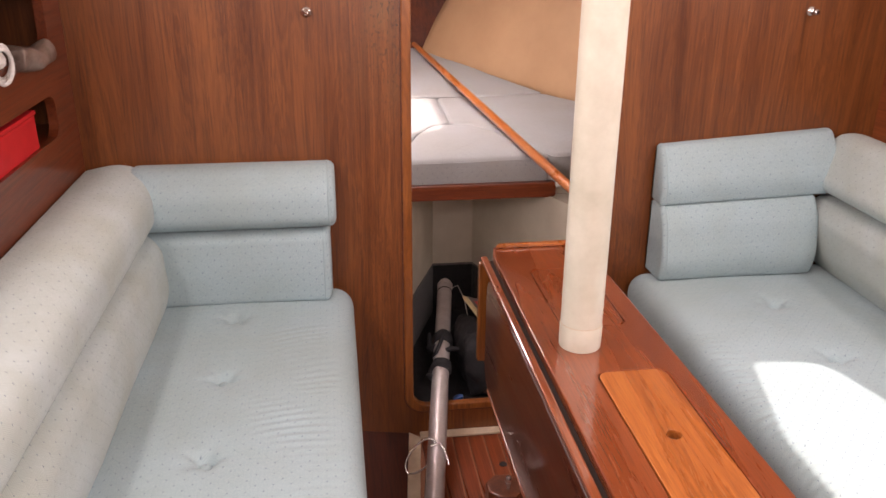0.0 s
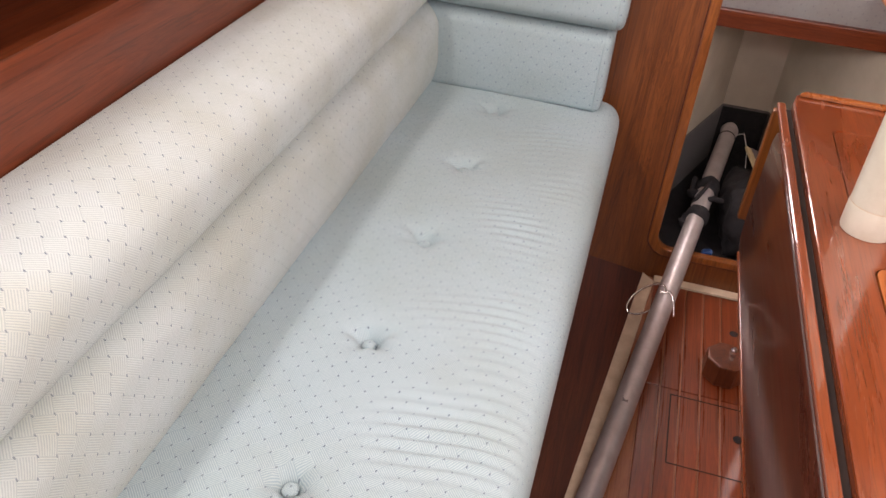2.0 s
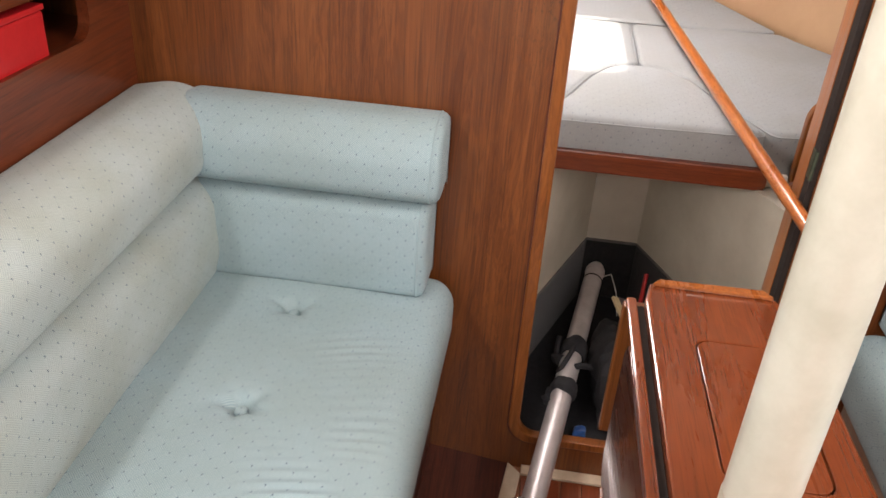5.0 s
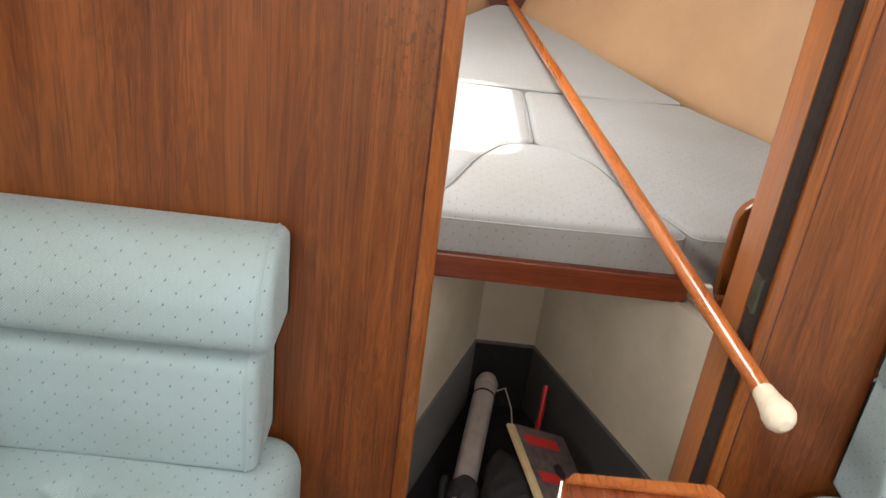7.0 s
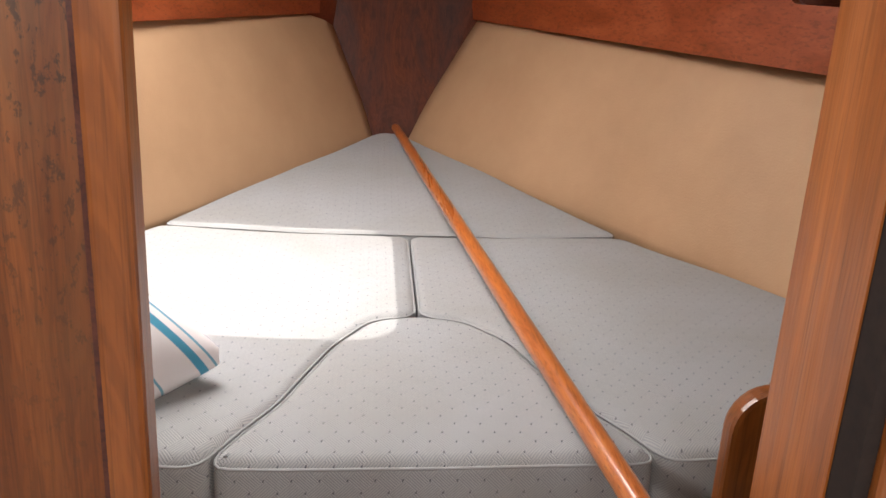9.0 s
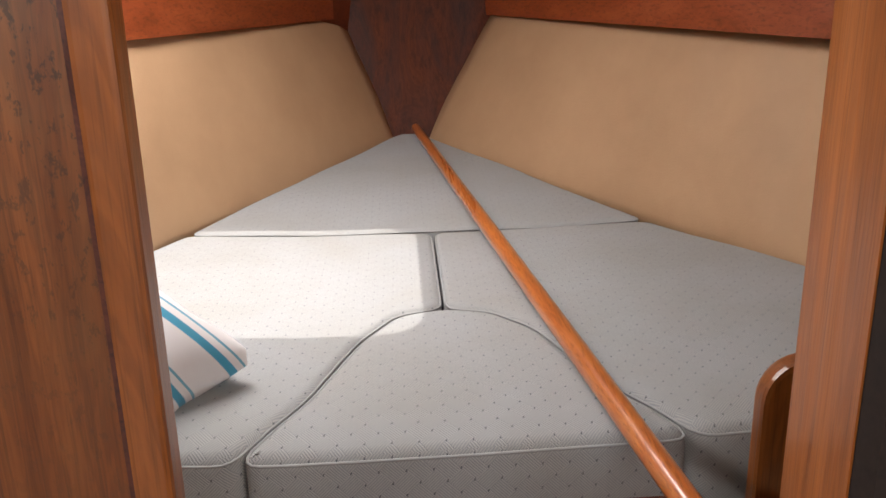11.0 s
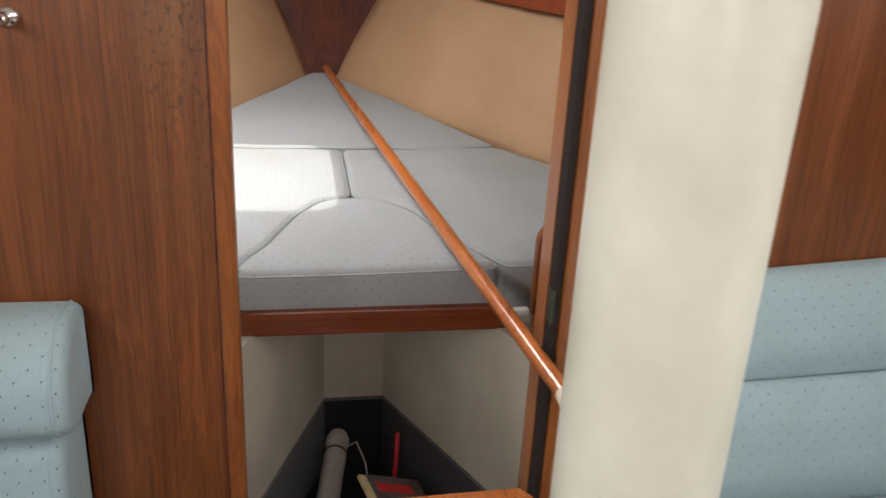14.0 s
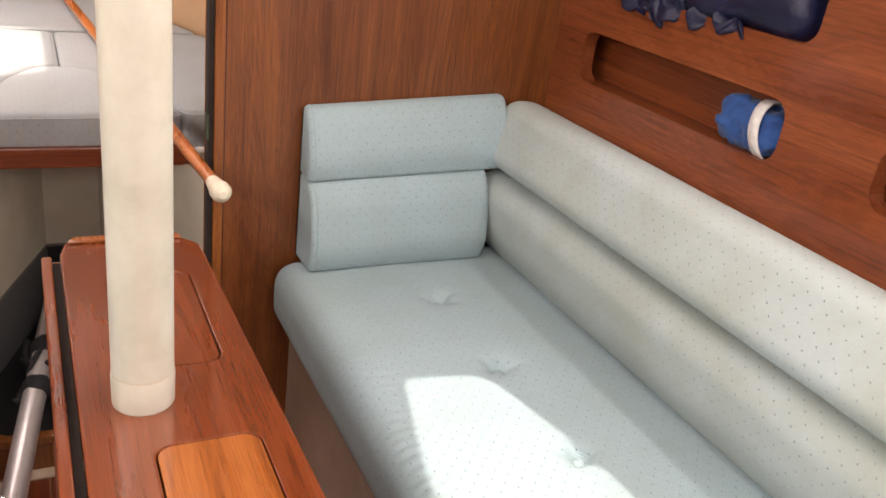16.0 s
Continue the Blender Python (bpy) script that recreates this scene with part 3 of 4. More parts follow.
setting("wall_liner_port", sheet(LOW_L, TOP_L, 48, 14, 0.007, Vector((-0.80, 0.55, -0.2)).normalized(), 0.02), LINER,
        "padded peach vinyl hull liner beside the berth", "hull liner", True)


def fascia(name, top, side):
    """A timber strip above a liner, with rounded slots."""
    a, b = Vector(top[0]), Vector(top[-1])
    d = b - a
    ln = d.length
    d.normalize()
    inward = Vector((-side * abs(d.y), -abs(d.x), 0)).normalized()
    hole_list = [rounded(u, u + 0.26, 0.105, 0.21, 0.03) for u in (0.36, 0.70, 1.04, 1.38)] if side > 0 else []
    bm = plate([(-0.02, 0.0), (ln, 0.0), (ln, 0.235), (-0.02, 0.235)], hole_list,
               lambda u, v, w: a + d * u + Vector((0, 0, v - 0.004)) + inward * (0.012 - w), 0.02)
    return setting(name, bm, FASCIA, "reddish mahogany fascia above the berth liner with shelf slots", "fascia")


fascia("trim_fascia_starboard", TOP_R, 1)
fascia("trim_fascia_port", TOP_L, -1)
for s, nm in ((1, "wall_bow_starboard"), (-1, "wall_bow_port")):
    pts = [(0.03, 2.25), (0.03 + s * 1.30, 0.022), (0.03 + s * 1.36, 0.022), (0.03, 2.34)]
    setting(nm, prism(pts, 0.0, FORE_CEIL), MAHOGANY, "dark timber hull side behind the berth shelf", "hull side")
stem = bmesh.new()
sv = [stem.verts.new(p) for p in ((-0.05, 1.80, 0.72), (0.05, 1.80, 0.72), (0.36, 1.955, 1.30), (0.36, 2.00, 1.549), (-0.30, 2.00, 1.549), (-0.30, 1.975, 1.30))]
stem.faces.new(sv)
res = bmesh.ops.extrude_face_region(stem, geom=stem.faces[:], use_keep_orig=True)
for g in res["geom"]:
    if isinstance(g, bmesh.types.BMVert):
        g.co.y += 0.03
setting("wall_stem", stem, wood("stem_panel_wood", (0.042, 0.009, 0.004), (0.085, 0.019, 0.007), (0.13, 0.032, 0.011), "z", 26.0, 0.75, 0.0, 0.3, 0.04),
        "dark mahogany panel closing the bow above the berth", "stem panel")

# partition at the starboard side of the doorway
setting("wall_partition", prism([(0.277, 0.030), (0.314, 0.190), (0.336, 0.190), (0.300, 0.030)], 0.0, FORE_CEIL, 0.004), PARTITION,
        "reddish teak partition just inside the doorway", "partition")
# dark strip added for the shade in the gap beside the partition
setting("trim_hinge_gap", box(0.2785, 0.2895, 0.002, 0.0295, 0.096, 1.50), GAPDARK, "dark strip standing in for the shaded gap between trim and partition", "seal")
setting("trim_berth_stile", box(0.336, 0.420, 0.262, 0.284, 0.05, 0.650, 0.004), MAHOGANY_Z, "dark mahogany stile below the berth board", "stile")
setting("trim_berth_post", plate(rounded(0.345, 0.46, 0.60, 0.828, 0.050, 8), [], lambda u, v, w: (u, 0.303 + w, v), 0.026, 0.006), TEAK_TRIM,
        "rounded teak upright at the corner of the berth", "upright")
hinge = thing("door_hinge", (0.28, 0.004, 0.80), "tarnished green-bronze hinge at the doorway edge", "hinge")
part("leaf", box(0.2765, 0.2784, 0.004, 0.026, 0.772, 0.826, 0.0006), BRONZE, hinge)
part("knuckle", tube([(0.2775, 0.003, 0.772), (0.2775, 0.003, 0.826)], 0.004, 10), BRONZE, hinge, smooth=True)
setting("wall_fore_port", box(-1.30, -0.86, 0.30, 0.32, 0.0, FORE_CEIL), MAHOGANY_X, "plain timber panel beside the berth", "wall")

# berth front: board, white moulding and carpeted well below
setting("trim_berth_board", plate(rounded(-0.85, 0.304, 0.602, 0.651, 0.010, 4), [], lambda u, v, w: (u, 0.322 + w, v), 0.022, 0.004), MAHOGANY_X,
        "varnished mahogany board along the berth front", "berth board")
setting("floor_berth_deck", prism([(-0.85, 0.345), (0.88, 0.345), (0.03, 1.86), (-0.03, 1.86)], 0.605, 0.6305), FIBREGLASS, "white berth deck below the cushions", "berth deck")
WELL = [(-0.25, 0.115), (-0.030, 0.70), (0.113, 0.70), (0.36, 0.155)]


def well_band(z0, z1, inset, thick):
    bm = bmesh.new()
    ins = [Vector((x, y, 0)) for x, y in WELL]
    cols = []
    for p in ins:
        c = Vector((0.04, 0.2, 0))
        o = (p - c).normalized()
        cols.append([bm.verts.new(p + o * k + Vector((0, 0, z))) for k, z in ((-inset, z0), (-inset, z1), (thick, z1), (thick, z0))])
    for a, b in zip(cols, cols[1:]):
        for k in range(4):
            bm.faces.new((a[k], b[k], b[(k + 1) % 4], a[(k + 1) % 4]))
    bm.faces.new(cols[0])
    bm.faces.new(cols[-1][::-1])
    return bm


setting("wall_well", well_band(0.02, 0.6045, 0.0, 0.03), FIBREGLASS, "white glassfibre sides of the well under the berth", "moulding")
setting("trim_well_carpet", well_band(0.05, 0.232, 0.006, 0.029), CARPET, "charcoal carpet lining low on the well sides", "carpet")
setting("trim_well_edging", well_band(0.2325, 0.238, 0.0065, 0.002), mottled("grey_edging", (0.10, 0.095, 0.09), (0.18, 0.17, 0.16), 60.0, 0.8), "thin grey edging along the carpet lining", "edging")
for pts in ([(0.36, 0.156), (0.52, 0.156), (0.52, 0.3445), (0.275, 0.3445)], [(-0.25, 0.116), (-0.163, 0.3445), (-0.52, 0.3445), (-0.52, 0.116)]):
    setting("trim_well_flange", prism(pts, 0.597, 0.6047), FIBREGLASS, "white moulded flange beside the well", "moulding")
setting("floor_well", prism([(-0.40, 0.024), (0.45, 0.024), (0.16, 0.74), (-0.08, 0.74)], 0.02, 0.05), BLACK, "black carpeted bottom of the well", "carpet")

# settee bases
setting("wall_settee_base_port", box(-0.94, -0.365, -2.0, -0.001, 0.0, 0.345, 0.004), DARKWOOD, "dark stained settee base panel", "settee base")
setting("wall_settee_base_starboard", box(0.475, 1.07, -2.0, -0.001, 0.0, 0.345, 0.004), CREAM, "cream moulded settee base", "settee base")

# ---- saloon things ----


def dimples(p, cx, ys, depth, wide):
    dz = 0.0
    for y in ys:
        d2 = ((p.x - cx) ** 2 + (p.y - y) ** 2) / wide ** 2
        if d2 < 30:
            th = math.atan2(p.y - y, p.x - cx)
            dz += depth * math.exp(-d2) + depth * 0.30 * math.exp(-d2 / 6) + 0.0035 * math.cos(5 * th + y * 9) * math.exp(-(math.sqrt(d2) - 1.6) ** 2)
    return dz


def seat_cushion(x0, x1, buttons, bx, creases, label):
    y0, y1, z0, z1 = -1.98, -0.006, 0.346, 0.494
    c = Vector(((x0 + x1) / 2, (y0 + y1) / 2, (z0 + z1) / 2))
    inner = max(x0, x1, key=lambda v: -abs(v - 0.06))

    def shape(p):
        w = p + c
        top = max(0.0, (p.z / (z1 - z0) * 2))
        q = p.copy()
        if top > 0.3:
            q.z += 0.008 * math.sin(math.pi * min(1, max(0, (w.x - x0) / (x1 - x0)))) - top * dimples(w, bx, buttons, 0.034, 0.016)
            if creases:
                m = math.exp(-((w.x + 0.455) / 0.085) ** 2) * (0.5 * math.exp(-((w.y + 0.30) / 0.07) ** 2) + math.exp(-((w.y + 0.60) / 0.12) ** 2) + math.exp(-((w.y + 0.90) / 0.13) ** 2) + math.exp(-((w.y + 1.20) / 0.13) ** 2))
                m *= max(0.0, 0.50 + 1.4 * noise.noise(Vector((w.x * 9, w.y * 8, 3.0))))
                q.z += 0.0030 * m * math.sin((w.y - 0.10 * (w.x + 0.45) + 1.6 * (w.x + 0.42) ** 2 + 0.022 * noise.noise(w * 7)) * 2 * math.pi / 0.0225)
            else:
                m = math.exp(-((w.x - 0.462) / 0.035) ** 2) * min(1, max(0, (-w.y - 0.35) / 0.2))
                q.z += 0.0022 * m * math.sin((w.y + 0.02 * noise.noise(w * 9)) * 2 * math.pi / 0.024)
            q.z += 0.003 * noise.noise(w * 5.0)
        return q
    ob = thing("seat_cushion", (c.x, c.y, z0), label, "cushion", "settee seat cushions")
    cover = part("cover", soft_box(c, (x1 - x0, y1 - y0, z1 - z0), 0.050, (64, 480, 3), 6, shape), SEAT, ob, smooth=True)
    px = inner + (0.034 if inner > 0 else -0.034)
    part("piping", tube([(px, y0 + 0.06, z0 + 0.004), (px, y1 - 0.06, z0 + 0.004)], 0.0035, 8), SEAT, cover, smooth=True)
    for y in buttons:
        z = z1 - 0.016
        b = soft_box((bx, y, z), (0.022, 0.022, 0.011), 0.0105, (1, 1, 1), 4)
        part("button", b, SEAT, cover, "cloth-covered tufting button", True)
    return ob


BTN_L = [-0.191, -0.466, -0.749, -1.03, -1.31, -1.59]
BTN_R = [-0.269, -0.542, -0.815, -1.09, -1.36, -1.63]
seat_cushion(-0.945, -0.330, BTN_L, -0.612, True, "pale blue speckled settee seat cushion with tufted buttons")
seat_cushion(0.419, 1.07, BTN_R, 0.721, False, "pale blue speckled settee seat cushion lying in sunlight")


def back_cushion(name, corners, place, t0, t1, r, label, group, seams, soft=0.003):
    """A bolster with piped seams round its ends."""
    prof = curve_loop(corners)
    mid = place(0.06, corners[0][1], (t0 + t1) / 2)
    ob = thing(name, mid, label, "cushion", group)
    cloth = BOLSTER if name == "back_bolster" else SEAT
    cover = part("cover", bolster(prof, place, t0, t1, r, 0.02, soft), cloth, ob, smooth=True)
    for t in seams:
        loop = [place(a, b, t) for a, b in inset(prof, 0.0005)]
        part("piping", tube(loop + loop[:1], 0.0022, 6, False), cloth, cover, smooth=True)
    return ob


def from_port(a, b, t):
    return (-0.958 + a, t, b)


def from_starboard(a, b, t):
    return (1.083 - a, t, b)


def from_bulkhead_rising(a, b, t):
    return (t, -0.002 - a, b + (b - 0.5) / 0.35 * (t - 0.66) * 0.065)


def from_bulkhead(a, b, t):
    return (t, -0.002 - a, b)


# port back bolsters along the hull, and at the bulkhead
back_cushion("back_bolster", [(0, 0.490, 0.01), (0.165, 0.485, 0.02), (0.186, 0.555, 0.05), (0.178, 0.665, 0.05), (0.130, 0.690, 0.02), (0, 0.690, 0.005)], from_port, -1.98, -0.012, 0.02,
             "faded grey-beige speckled lower back bolster along the hull", "port back bolsters", (-1.96,))
back_cushion("back_bolster", [(0, 0.692, 0.005), (0.132, 0.692, 0.02), (0.176, 0.722, 0.04), (0.176, 0.806, 0.07), (0.098, 0.848, 0.07), (0, 0.828, 0.012)], from_port, -1.98, -0.012, 0.02,
             "faded grey-beige speckled upper back bolster with a worn top", "port back bolsters", (-1.96,))
back_cushion("end_bolster", [(0, 0.494, 0.008), (0.120, 0.498, 0.015), (0.128, 0.58, 0.05), (0.118, 0.672, 0.04), (0.09, 0.688, 0.012), (0, 0.688, 0.005)], from_bulkhead, -0.83, -0.381, 0.018,
             "pale blue speckled lower cushion against the bulkhead", "port end cushions", (-0.398,), 0.002)
back_cushion("end_bolster", [(0, 0.690, 0.005), (0.105, 0.690, 0.02), (0.138, 0.715, 0.04), (0.136, 0.790, 0.06), (0.075, 0.842, 0.06), (0, 0.832, 0.010)], from_bulkhead, -0.85, -0.364, 0.018,
             "pale blue speckled upper roll against the bulkhead", "port end cushions", (-0.381,), 0.002)
# starboard
back_cushion("back_bolster", [(0, 0.490, 0.01), (0.106, 0.486, 0.02), (0.160, 0.560, 0.06), (0.178, 0.668, 0.05), (0.128, 0.704, 0.03), (0, 0.706, 0.005)], from_starboard, -1.98, -0.012, 0.02,
             "faded grey-beige speckled lower back bolster along the hull", "starboard back bolsters", (-1.96,))
back_cushion("back_bolster", [(0, 0.710, 0.005), (0.140, 0.712, 0.035), (0.174, 0.745, 0.03), (0.120, 0.868, 0.05), (0.060, 0.872, 0.04), (0, 0.848, 0.010)], from_starboard, -1.98, -0.012, 0.02,
             "faded grey-beige speckled upper back bolster along the hull", "starboard back bolsters", (-1.96,))
back_cushion("end_bolster", [(0, 0.494, 0.008), (0.104, 0.497, 0.02), (0.124, 0.555, 0.05), (0.102, 0.660, 0.06), (0.068, 0.704, 0.010), (0, 0.704, 0.003)], from_bulkhead_rising, 0.476, 0.910, 0.012,
             "pale blue wedge-shaped lower cushion against the bulkhead", "starboard end cushions", (0.489,), 0.0015)
back_cushion("end_bolster", [(0, 0.705, 0.005), (0.070, 0.7045, 0.010), (0.080, 0.755, 0.04), (0.056, 0.825, 0.04), (0.026, 0.861, 0.016), (0, 0.862, 0.005)], from_bulkhead_rising, 0.474, 0.955, 0.012,
             "pale blue wedge-shaped upper cushion against the bulkhead", "starboard end cushions", (0.487,), 0.0015)

# table with its port leaf folded down
TZ = 0.689
table = thing("drop_leaf_table", (0.095, -0.85, 0.0), "varnished reddish drop-leaf saloon table, port leaf folded down", "table")
LIDS = ((0.045, 0.166, -0.690, -0.420), (0.057, 0.174, -1.262, -0.857))
top_holes = [rounded(a - 0.0018, b + 0.0018, c - 0.0018, d + 0.0018, 0.020, 5) for a, b, c, d in LIDS]
part("tabletop", plate([(-0.018, -1.46), (-0.018, -0.325), (-0.008, -0.282), (0.008, -0.274), (0.168, -0.270), (0.205, -0.318), (0.226, -1.46)], top_holes,
     lambda u, v, w: (u, v, TZ - 0.024 + w), 0.024, 0.003), TABLE, table)
part("lip", plate([(-0.004, -0.290), (0.006, -0.277), (0.164, -0.273), (0.176, -0.291)], [], lambda u, v, w: (u, v, TZ + 0.0005 + w), 0.008, 0.003), TABLE_LID, table, "pale raised lip at the table end")
part("carcass", box(0.03, 0.19, -1.40, -0.42, 0.36, TZ - 0.0245), DARKWOOD, table)
lid_a = part("lid", plate(rounded(*LIDS[0], 0.019, 5), [], lambda u, v, w: (u, v, TZ - 0.014 + w), 0.0135, 0.0012), TABLE, table)
lid_b = part("lid", plate(rounded(*LIDS[1], 0.019, 5), [[(0.116 + 0.0115 * math.cos(a * math.pi / 10), -1.043 + 0.0115 * math.sin(a * math.pi / 10)) for a in range(20)]],
             lambda u, v, w: (u, v, TZ - 0.014 + w), 0.0145, 0.0012), TABLE_LID, table, "honey-coloured lid with a finger hole")
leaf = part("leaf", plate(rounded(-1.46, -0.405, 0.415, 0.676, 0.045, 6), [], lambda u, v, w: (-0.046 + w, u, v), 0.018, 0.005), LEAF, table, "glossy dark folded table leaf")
part("leaf_edge", plate(rounded(-1.46, -0.320, -0.0455, -0.030, 0.005, 3), [], lambda u, v, w: (v, u, 0.6765 + w), 0.008, 0.003), TABLE, leaf)
part("leaf_bead", tube([(-0.0465, -1.42, 0.4165), (-0.0465, -0.455, 0.4165)], 0.0028, 8), TABLE, leaf, "thin lighter bead along the leaf's lower edge", True)
part("hinge_strip", box(-0.0295, -0.0185, -1.46, -0.33, 0.660, 0.676), GAPDARK, table, "dark hinge gap beside the leaf")
part("leaf_bracket", box(-0.046, -0.004, -0.318, -0.298, 0.412, 0.664, 0.004), TEAK_TRIM, table)
part("leg", box(0.085, 0.150, -0.58, -0.50, 0.0, 0.36, 0.006), DARKWOOD, table)
part("leg", box(0.085, 0.150, -1.36, -1.28, 0.0, 0.36, 0.006), DARKWOOD, table)

# compression post through the table
mast = thing("mast_post", (0.0568, -0.757, TZ), "off-white painted compression post with a worn base", "post")
part("shaft", tube([(0.0568, -0.757, TZ + 0.044), (0.0568, -0.757, CEIL)], 0.0364, 48), POSTPAINT, mast, smooth=True)
part("collar", tube([(0.0568, -0.757, TZ + 0.0005), (0.0568, -0.757, TZ + 0.003), (0.0568, -0.757, TZ + 0.041), (0.0568, -0.757, TZ + 0.0445)], [0.0362, 0.0370, 0.0376, 0.0367], 48), POSTPAINT, mast, smooth=True)

part("rust_line", tube([(0.0568, -0.757, TZ + 0.0446), (0.0568, -0.757, TZ + 0.0466)], 0.0366, 48, False), mottled("rust_bleed", (0.42, 0.33, 0.20), (0.60, 0.56, 0.46), 45.0, 0.6), mast, "faint ochre stain above the collar", True)

# foot block with a chrome stud on the sole
foot = thing("floor_socket", (0.030, -0.34, 0.0), "octagonal dark wooden block with a chrome stud on the sole", "floor fitting")
octa = [(0.030 + 0.050 * math.cos(radians(22.5 + 45 * i)), -0.340 + 0.050 * math.sin(radians(22.5 + 45 * i))) for i in range(8)]
part("block", prism(octa, 0.0025, 0.062, 0.005), MAHOGANY_Z, foot)
part("stud", tube([(0.036, -0.352, 0.062), (0.036, -0.352, 0.082), (0.036, -0.352, 0.084), (0.036, -0.352, 0.094), (0.036, -0.352, 0.098)], [0.006, 0.006, 0.009, 0.009, 0.005], 14), CHROME, foot, "chrome stud", True)

# aluminium pole lying from the sole into the well
PA, PB = Vector((-0.232, -0.86, 0.030)), Vector((-0.005, 0.55, 0.215))


def on_pole(y):
    return PA.lerp(PB, (y - PA.y) / (PB.y - PA.y))


pole = thing("spinnaker_pole", tuple(PA), "silver aluminium pole lying over the sill on the sole", "pole")
part("tube", tube([PA, PB], 0.0245, 28), ALUMINIUM, pole, smooth=True)
d = (PB - PA).normalized()
part("end_fitting", tube([PB - d * 0.01, PB + d * 0.002, PB + d * 0.02], [0.0265, 0.0265, 0.020], 20), ALUMINIUM, pole, smooth=True)
part("end_fitting", tube([PA - d * 0.03, PA + d * 0.004], [0.023, 0.0262], 20), GAPDARK, pole, smooth=True)
rc = on_pole(-0.25) + Vector((-0.002, 0, 0.026))
ringpts = [rc + Vector((-0.042 + 0.042 * math.cos(a), -0.03 * (1 - math.cos(a)) * 0.9, -0.012 * (1 - math.cos(a)))) + Vector((0, 0.026 * math.sin(a), 0.022 * math.sin(a))) for a in [2 * math.pi * i / 24 for i in range(22)]]
part("pull_ring", tube(ringpts, 0.0026, 8), CHROME, pole, "thin bent steel pull ring", True)
part("pin", tube([rc + Vector((-0.014, -0.004, 0.000)), rc + Vector((0.010, 0, 0.004)), rc + Vector((0.024, -0.012, -0.016)), rc + Vector((0.030, -0.030, -0.042))], 0.0028, 8), CHROME, pole, smooth=True)
lan = PB - d * 0.03 + Vector((0.024, 0, 0.008))
part("lanyard", tube([lan, lan + Vector((0.022, 0.008, 0.006)), lan + Vector((0.040, -0.02, -0.03)), lan + Vector((0.048, -0.06, -0.08))], 0.0016, 6), ROPE, pole, "thin cord lanyard", True)
part("band", tube([PB - d * 0.045, PB - d * 0.040], 0.0252, 24), GAPDARK, pole, "dark band round the pole end", True)
part("label", box(0, 0.012, 0, 0.03, 0, 0.0006), INKED, pole).matrix_basis = Matrix.Translation(on_pole(-0.60) + Vector((-0.006, 0, 0.0246)))

strap = thing("black_bag", (0.05, 0.2, 0.05), "crumpled black cloth bag slung round the pole", "bag")
sp = on_pole(0.20)
part("strap", tube([sp + 0.030 * Vector((math.cos(a), 0.55 * math.sin(a * 2), math.sin(a))) + Vector((0, 0.05 * math.cos(a), 0)) for a in [2 * math.pi * i / 20 for i in range(21)]], 0.006, 8, bm=tube([sp + Vector((-0.03, 0.07, 0.01)), sp + Vector((-0.034, 0.02, 0.0)), sp + Vector((-0.02, -0.03, -0.01)), sp + Vector((0.02, -0.045, 0.02)), sp + Vector((0.06, -0.02, 0.0))], 0.008, 8)), BLACK, strap, smooth=True)
for y0, ln, fat in ((0.205, 0.055, 0.031), (0.075, 0.045, 0.0295)):
    sleeve = tube([on_pole(y0 + ln * k / 6) for k in range(7)], [0.0255, fat, fat * 1.05, fat, fat * 1.06, fat, 0.0255], 20)
    for v in sleeve.verts:
        v.co = wobble(v.co, 0.005, 45, y0)
    part("wrap", sleeve, BLACK, strap, "knotted black cloth wrap", True)
    fl = on_pole(y0 + 0.01) + Vector((-0.030, -0.01, -0.004))
    part("flap", soft_box(fl, (0.030, 0.050, 0.018), 0.008, (6, 8, 4), 3, lambda p: wobble(p, 0.012, 40, y0 * 30)), BLACK, strap, smooth=True)
part("sack", soft_box((0.070, 0.215, 0.135), (0.17, 0.28, 0.17), 0.06, (18, 22, 14), 4, lambda p: wobble(wobble(p, 0.035, 11, 3), 0.010, 40, 5)), BLACK, strap, smooth=True)
mag = thing("magazine", (0.12, 0.33, 0.20), "worn magazine with yellowed pages lying on the black bag", "magazine")
M = pose(0.125, 0.285, 0.205, 14, 26, 24)
for nm, b, mt, lb in (("page_block", box(-0.088, 0.07, -0.10, 0.10, 0.0, 0.008, 0.001), YELLOWED, "yellowed page block"), ("cover", box(-0.071, 0.071, -0.101, 0.101, 0.0085, 0.0095), INKED, "dark printed cover")):
    b.transform(M)
    part(nm, b, mt, mag, lb)
for k in range(4):
    b = box(-0.055, 0.04 - 0.02 * k % 3 * 0.01, -0.08 + 0.045 * k, -0.055 + 0.045 * k, 0.0098, 0.0102)
    b.transform(M)
    part("print_bar", b, RED if k % 2 else INKED, mag)
redcord = thing("cord_end", (0.15, 0.55, 0.05), "short red cord hanging down in the carpeted well", "cord")
part("cord", tube([(0.135, 0.57, 0.215), (0.128, 0.53, 0.16), (0.118, 0.50, 0.10)], 0.006, 8), RED, redcord, smooth=True)
scrap = thing("blue_wrapper", (-0.04, 0.05, 0.05), "small blue and white wrapper in the well", "wrapper")
part("wrapper", soft_box((-0.028, 0.07, 0.062), (0.03, 0.03, 0.02), 0.008, (4, 4, 3), 2, lambda p: wobble(p, 0.006, 60)), BLUE, scrap, smooth=True)

